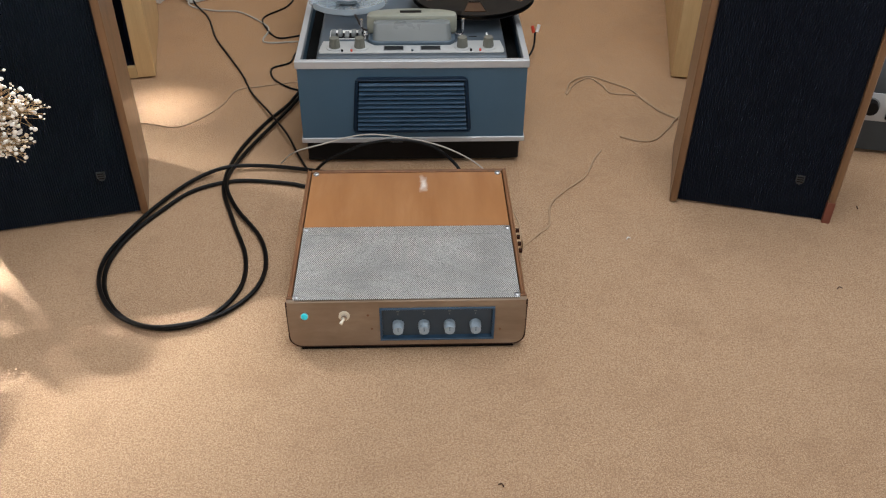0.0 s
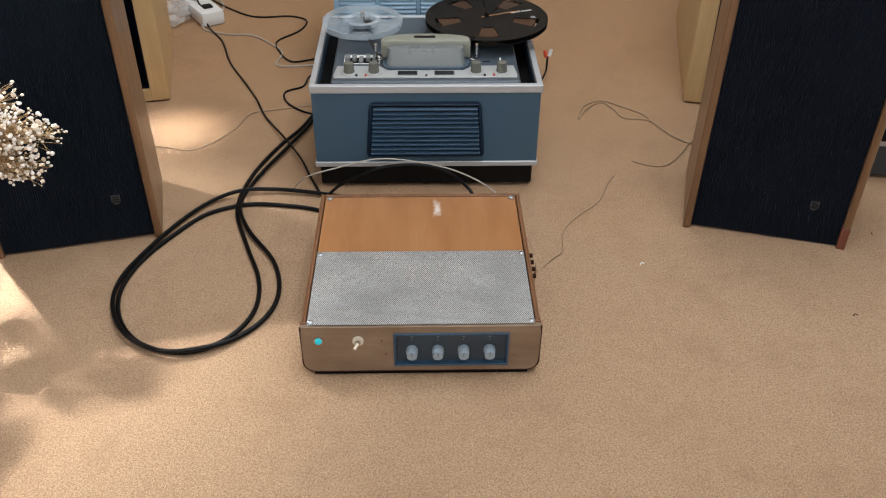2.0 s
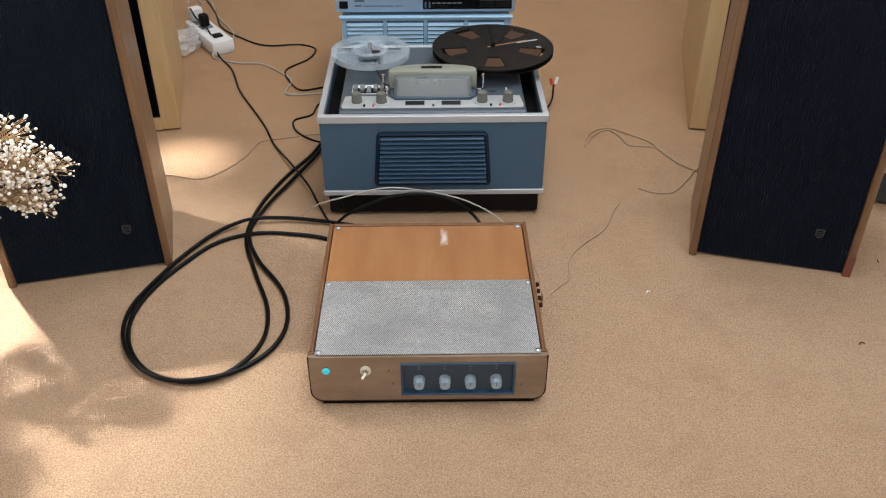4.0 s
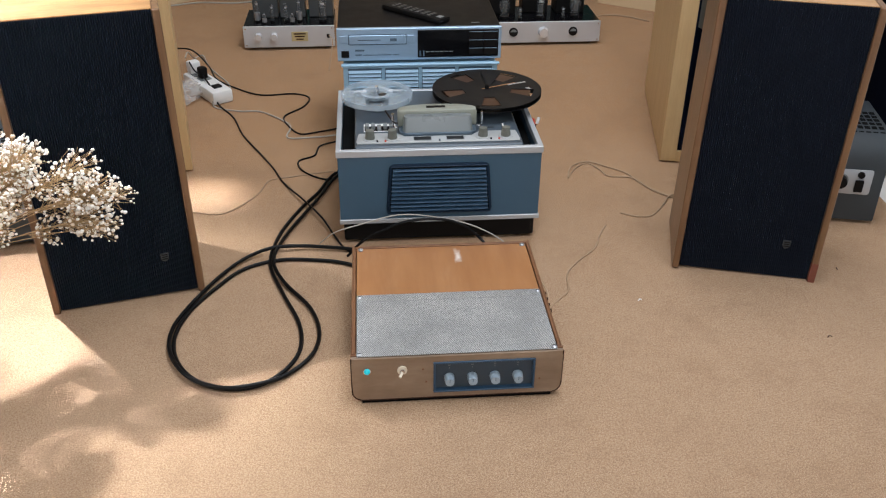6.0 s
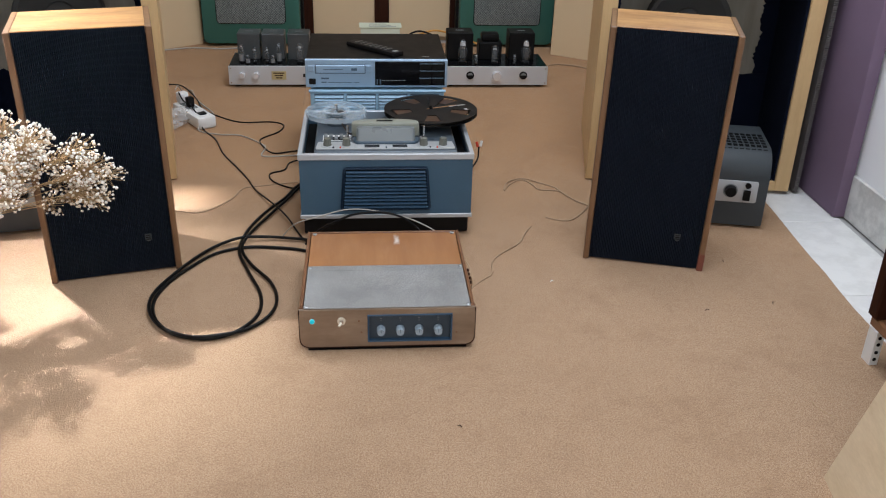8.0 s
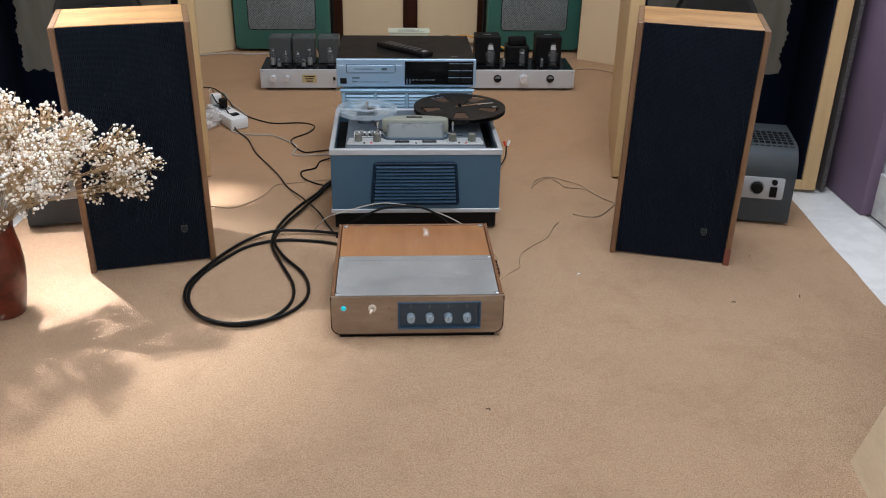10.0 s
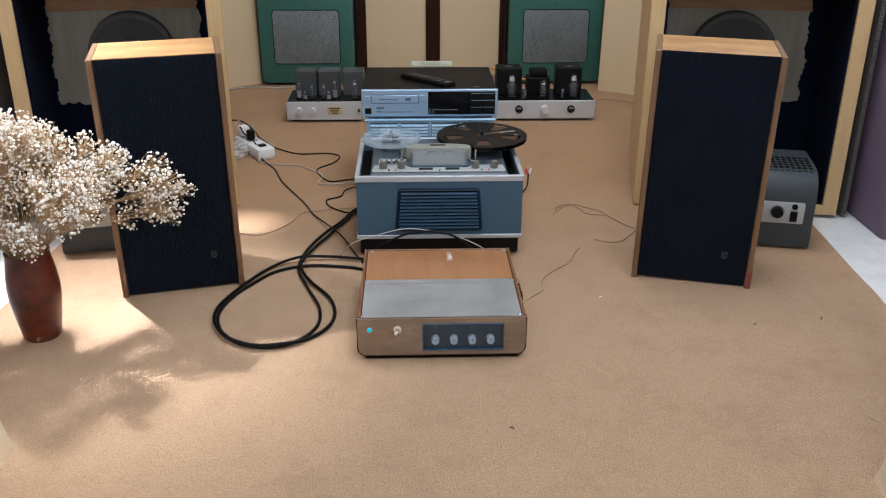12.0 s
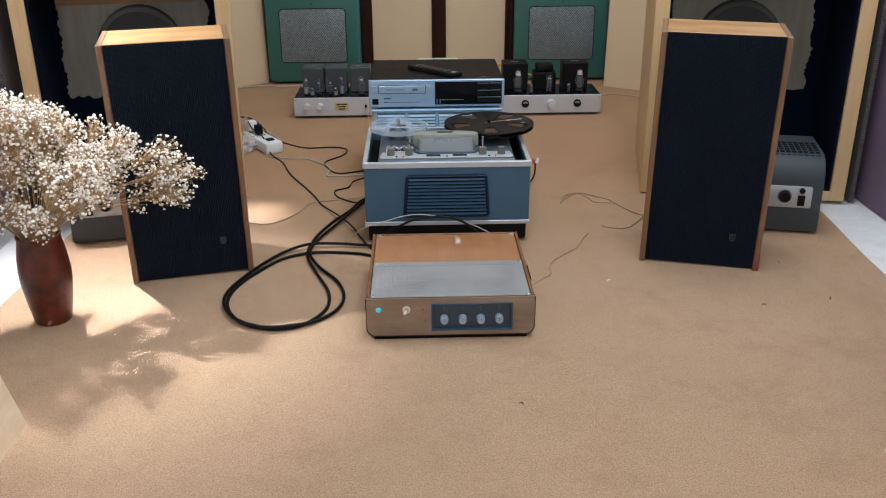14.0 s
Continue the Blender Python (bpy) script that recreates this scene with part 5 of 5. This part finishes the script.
cable("speaker_wire", [(0.178, 1.17, 0.066), (0.181, 1.21, 0.07), (0.176, 1.27, 0.06), (0.174, 1.31, 0.045), (0.178, 1.345, 0.02), (0.185, 1.37, 0.003)], 0.0012, M_TWINE, "thin beige speaker wire from the amplifier")
cable("speaker_wire", [(-0.98, 3.30), (-0.865, 3.354), (-0.772, 3.385), (-0.66, 3.37), (-0.56, 3.38), (-0.48, 3.30)], 0.003, M_WHITECABLE, "twisted pale wire along the back wall")
cable("speaker_wire", [(0.63, 3.02), (0.736, 3.13), (0.822, 3.12), (0.90, 3.05)], 0.0028, M_TWINE, "thin brown wire along the back wall")
cable("cable", [(0.14, 3.20, 0.08), (0.19, 3.22, 0.105), (0.26, 3.22, 0.122), (0.35, 3.15, 0.112), (0.45, 3.05, 0.09), (0.47, 3.0, 0.06)], 0.004, M_ORANGE, "orange cable arching behind the amplifier")
cable("cable", [(0.125, 3.18, 0.09), (0.155, 3.20, 0.115), (0.20, 3.2, 0.122), (0.26, 3.16, 0.10), (0.28, 3.05, 0.05)], 0.004, M_CABLE, "black cable arching behind the disc player")
cable("cable", [(-0.262, 2.80, 0.05), (-0.250, 2.75, 0.05), (-0.255, 2.68, 0.02), (-0.26, 2.60)], 0.0014, M_TWINE, "thin brown wire hanging from the tube amplifier")

rca = thing("phono_lead", Matrix.Identity(4), "black phono lead with red and white plugs at the recorder's side", "cable", "loose cables")
part("lead", tube(bmesh.new(), [(0.200, 1.875, 0.0026), (0.250, 1.930, 0.0026), (0.289, 1.985, 0.022), (0.297, 2.012, 0.056)], 0.0024), M_CABLE, rca)
part("red_plug", rod(bmesh.new(), (0.294, 2.013, 0.054), (0.290, 2.018, 0.069), 0.0040), M_RED, rca, "red phono plug")
part("white_plug", rod(bmesh.new(), (0.301, 2.013, 0.056), (0.306, 2.018, 0.072), 0.0040), M_WHITE, rca, "white phono plug")

# ---- pieces at the edge of the carpet ----


def sloped_box(m, side, label):
    s = thing("pine_box", m, label, "wooden box", "pine boxes")
    out = [(0, 0), (0.15 * side, 0), (0.15 * side, 0.42), (0.115 * side, 0.42)]
    part("body", prism(bmesh.new(), out, 0, 0.62, "y", bev=0.003), M_PINE, s)
    part("top_board", boxed(*sorted((0.112 * side, 0.152 * side)), -0.002, 0.622, 0.4203, 0.436, bev=0.002), M_PINE, s)


sloped_box(pose(-0.757, 0.102, 0, 0, 0, 1), -1, "pale pine box with a sloping side, standing on the carpet")
sloped_box(pose(0.62, -0.03, 0, 0, 0, -8), 1, "pale pine box with a sloping side near the brown stool")


def brown_stool():
    s = thing("stool", pose(0.950, 0.90, 0), "dark brown wooden stool raised on white perforated metal brackets", "stool")
    for y in (0.0, -0.26):
        b = part("bracket", boxed(0.0, 0.018, y, y + 0.004, 0.0, 0.075, bev=0.0006), M_WHITE, s, "white perforated metal bracket")
        part("bracket_fold", boxed(0.0, 0.003, y + 0.0042, y + 0.03, 0.0, 0.075, bev=0.0006), M_WHITE, b)
        for z in (0.014, 0.030, 0.048, 0.063):
            part("hole", rod(bmesh.new(), (0.009, y - 0.0004, z), (0.009, y + 0.0002, z), 0.004, n=12), M_DEEPBLACK, b)
    part("rail", boxed(0.0, 0.26, -0.29, 0.034, 0.0755, 0.100, bev=0.004), M_AMPWOOD, s)
    for x in (-0.008, 0.235):
        for y in (-0.292, 0.006):
            part("leg", boxed(x, x + 0.03, y, y + 0.03, 0.1003, 0.42, bev=0.003), M_BROWN, s)
    part("seat", boxed(-0.012, 0.27, -0.30, 0.042, 0.4203, 0.445, bev=0.005, seg=2), M_BROWN, s)


brown_stool()

# threads and lint on the carpet
for k, (x, y, a, l) in enumerate(((0.115, 0.744, -35, 0.008), (0.859, 1.148, 60, 0.012), (0.698, 1.123, 10, 0.010), (0.819, 1.352, 80, 0.010), (0.789, 0.764, 110, 0.05), (0.38, 1.266, 25, 0.008))):
    c, s = math.cos(radians(a)), math.sin(radians(a))
    whole("thread", tube(bmesh.new(), [(-l / 2, 0, 0.0016), (0, l * 0.18, 0.004), (l / 2, 0, 0.0016)], 0.0009 if l < 0.03 else 0.0005, 5, 4), M_STEM if l > 0.03 else M_BROWN if k != 5 else M_WHITE, "loose brown thread lying on the carpet" if k != 5 else "small white scrap lying on the carpet", "lint",
          m=pose(x, y, 0, 0, 0, a), group="lint on the carpet")

# ---- tiles, last ----
tile_mesh = as_mesh("tile", boxed(-0.199, 0.199, -0.199, 0.199, TILE_Z - 0.0039, TILE_Z, bev=0.0012), M_TILE)
for i in range(-4, 4):
    for j in range(-6, 10):
        x, y = 0.2 + 0.4 * i + 0.04, 0.99 + 0.4 * (j - 2)
        if (abs(x) > 0.75) and YF + 0.2 < y < YB - 0.2 and abs(x) < 1.3:
            t = new("tile", tile_mesh)
            t.matrix_basis, t.parent = pose(x, y, 0), floor
skirt = thing("skirting", Matrix.Identity(4), "grey marbled skirting tiles along the white wall", "skirting", kind="structure")
skirt_mesh = as_mesh("tile", boxed(-0.0055, 0.0055, -0.148, 0.148, TILE_Z + 0.0006, 0.116, bev=0.0015), M_SKIRT)
for side in (-1, 1):
    for j in range(18):
        t = new("tile", skirt_mesh)
        t.matrix_basis, t.parent = pose(side * (1.265 - 0.0058), -1.83 + 0.3 * j, 0), skirt
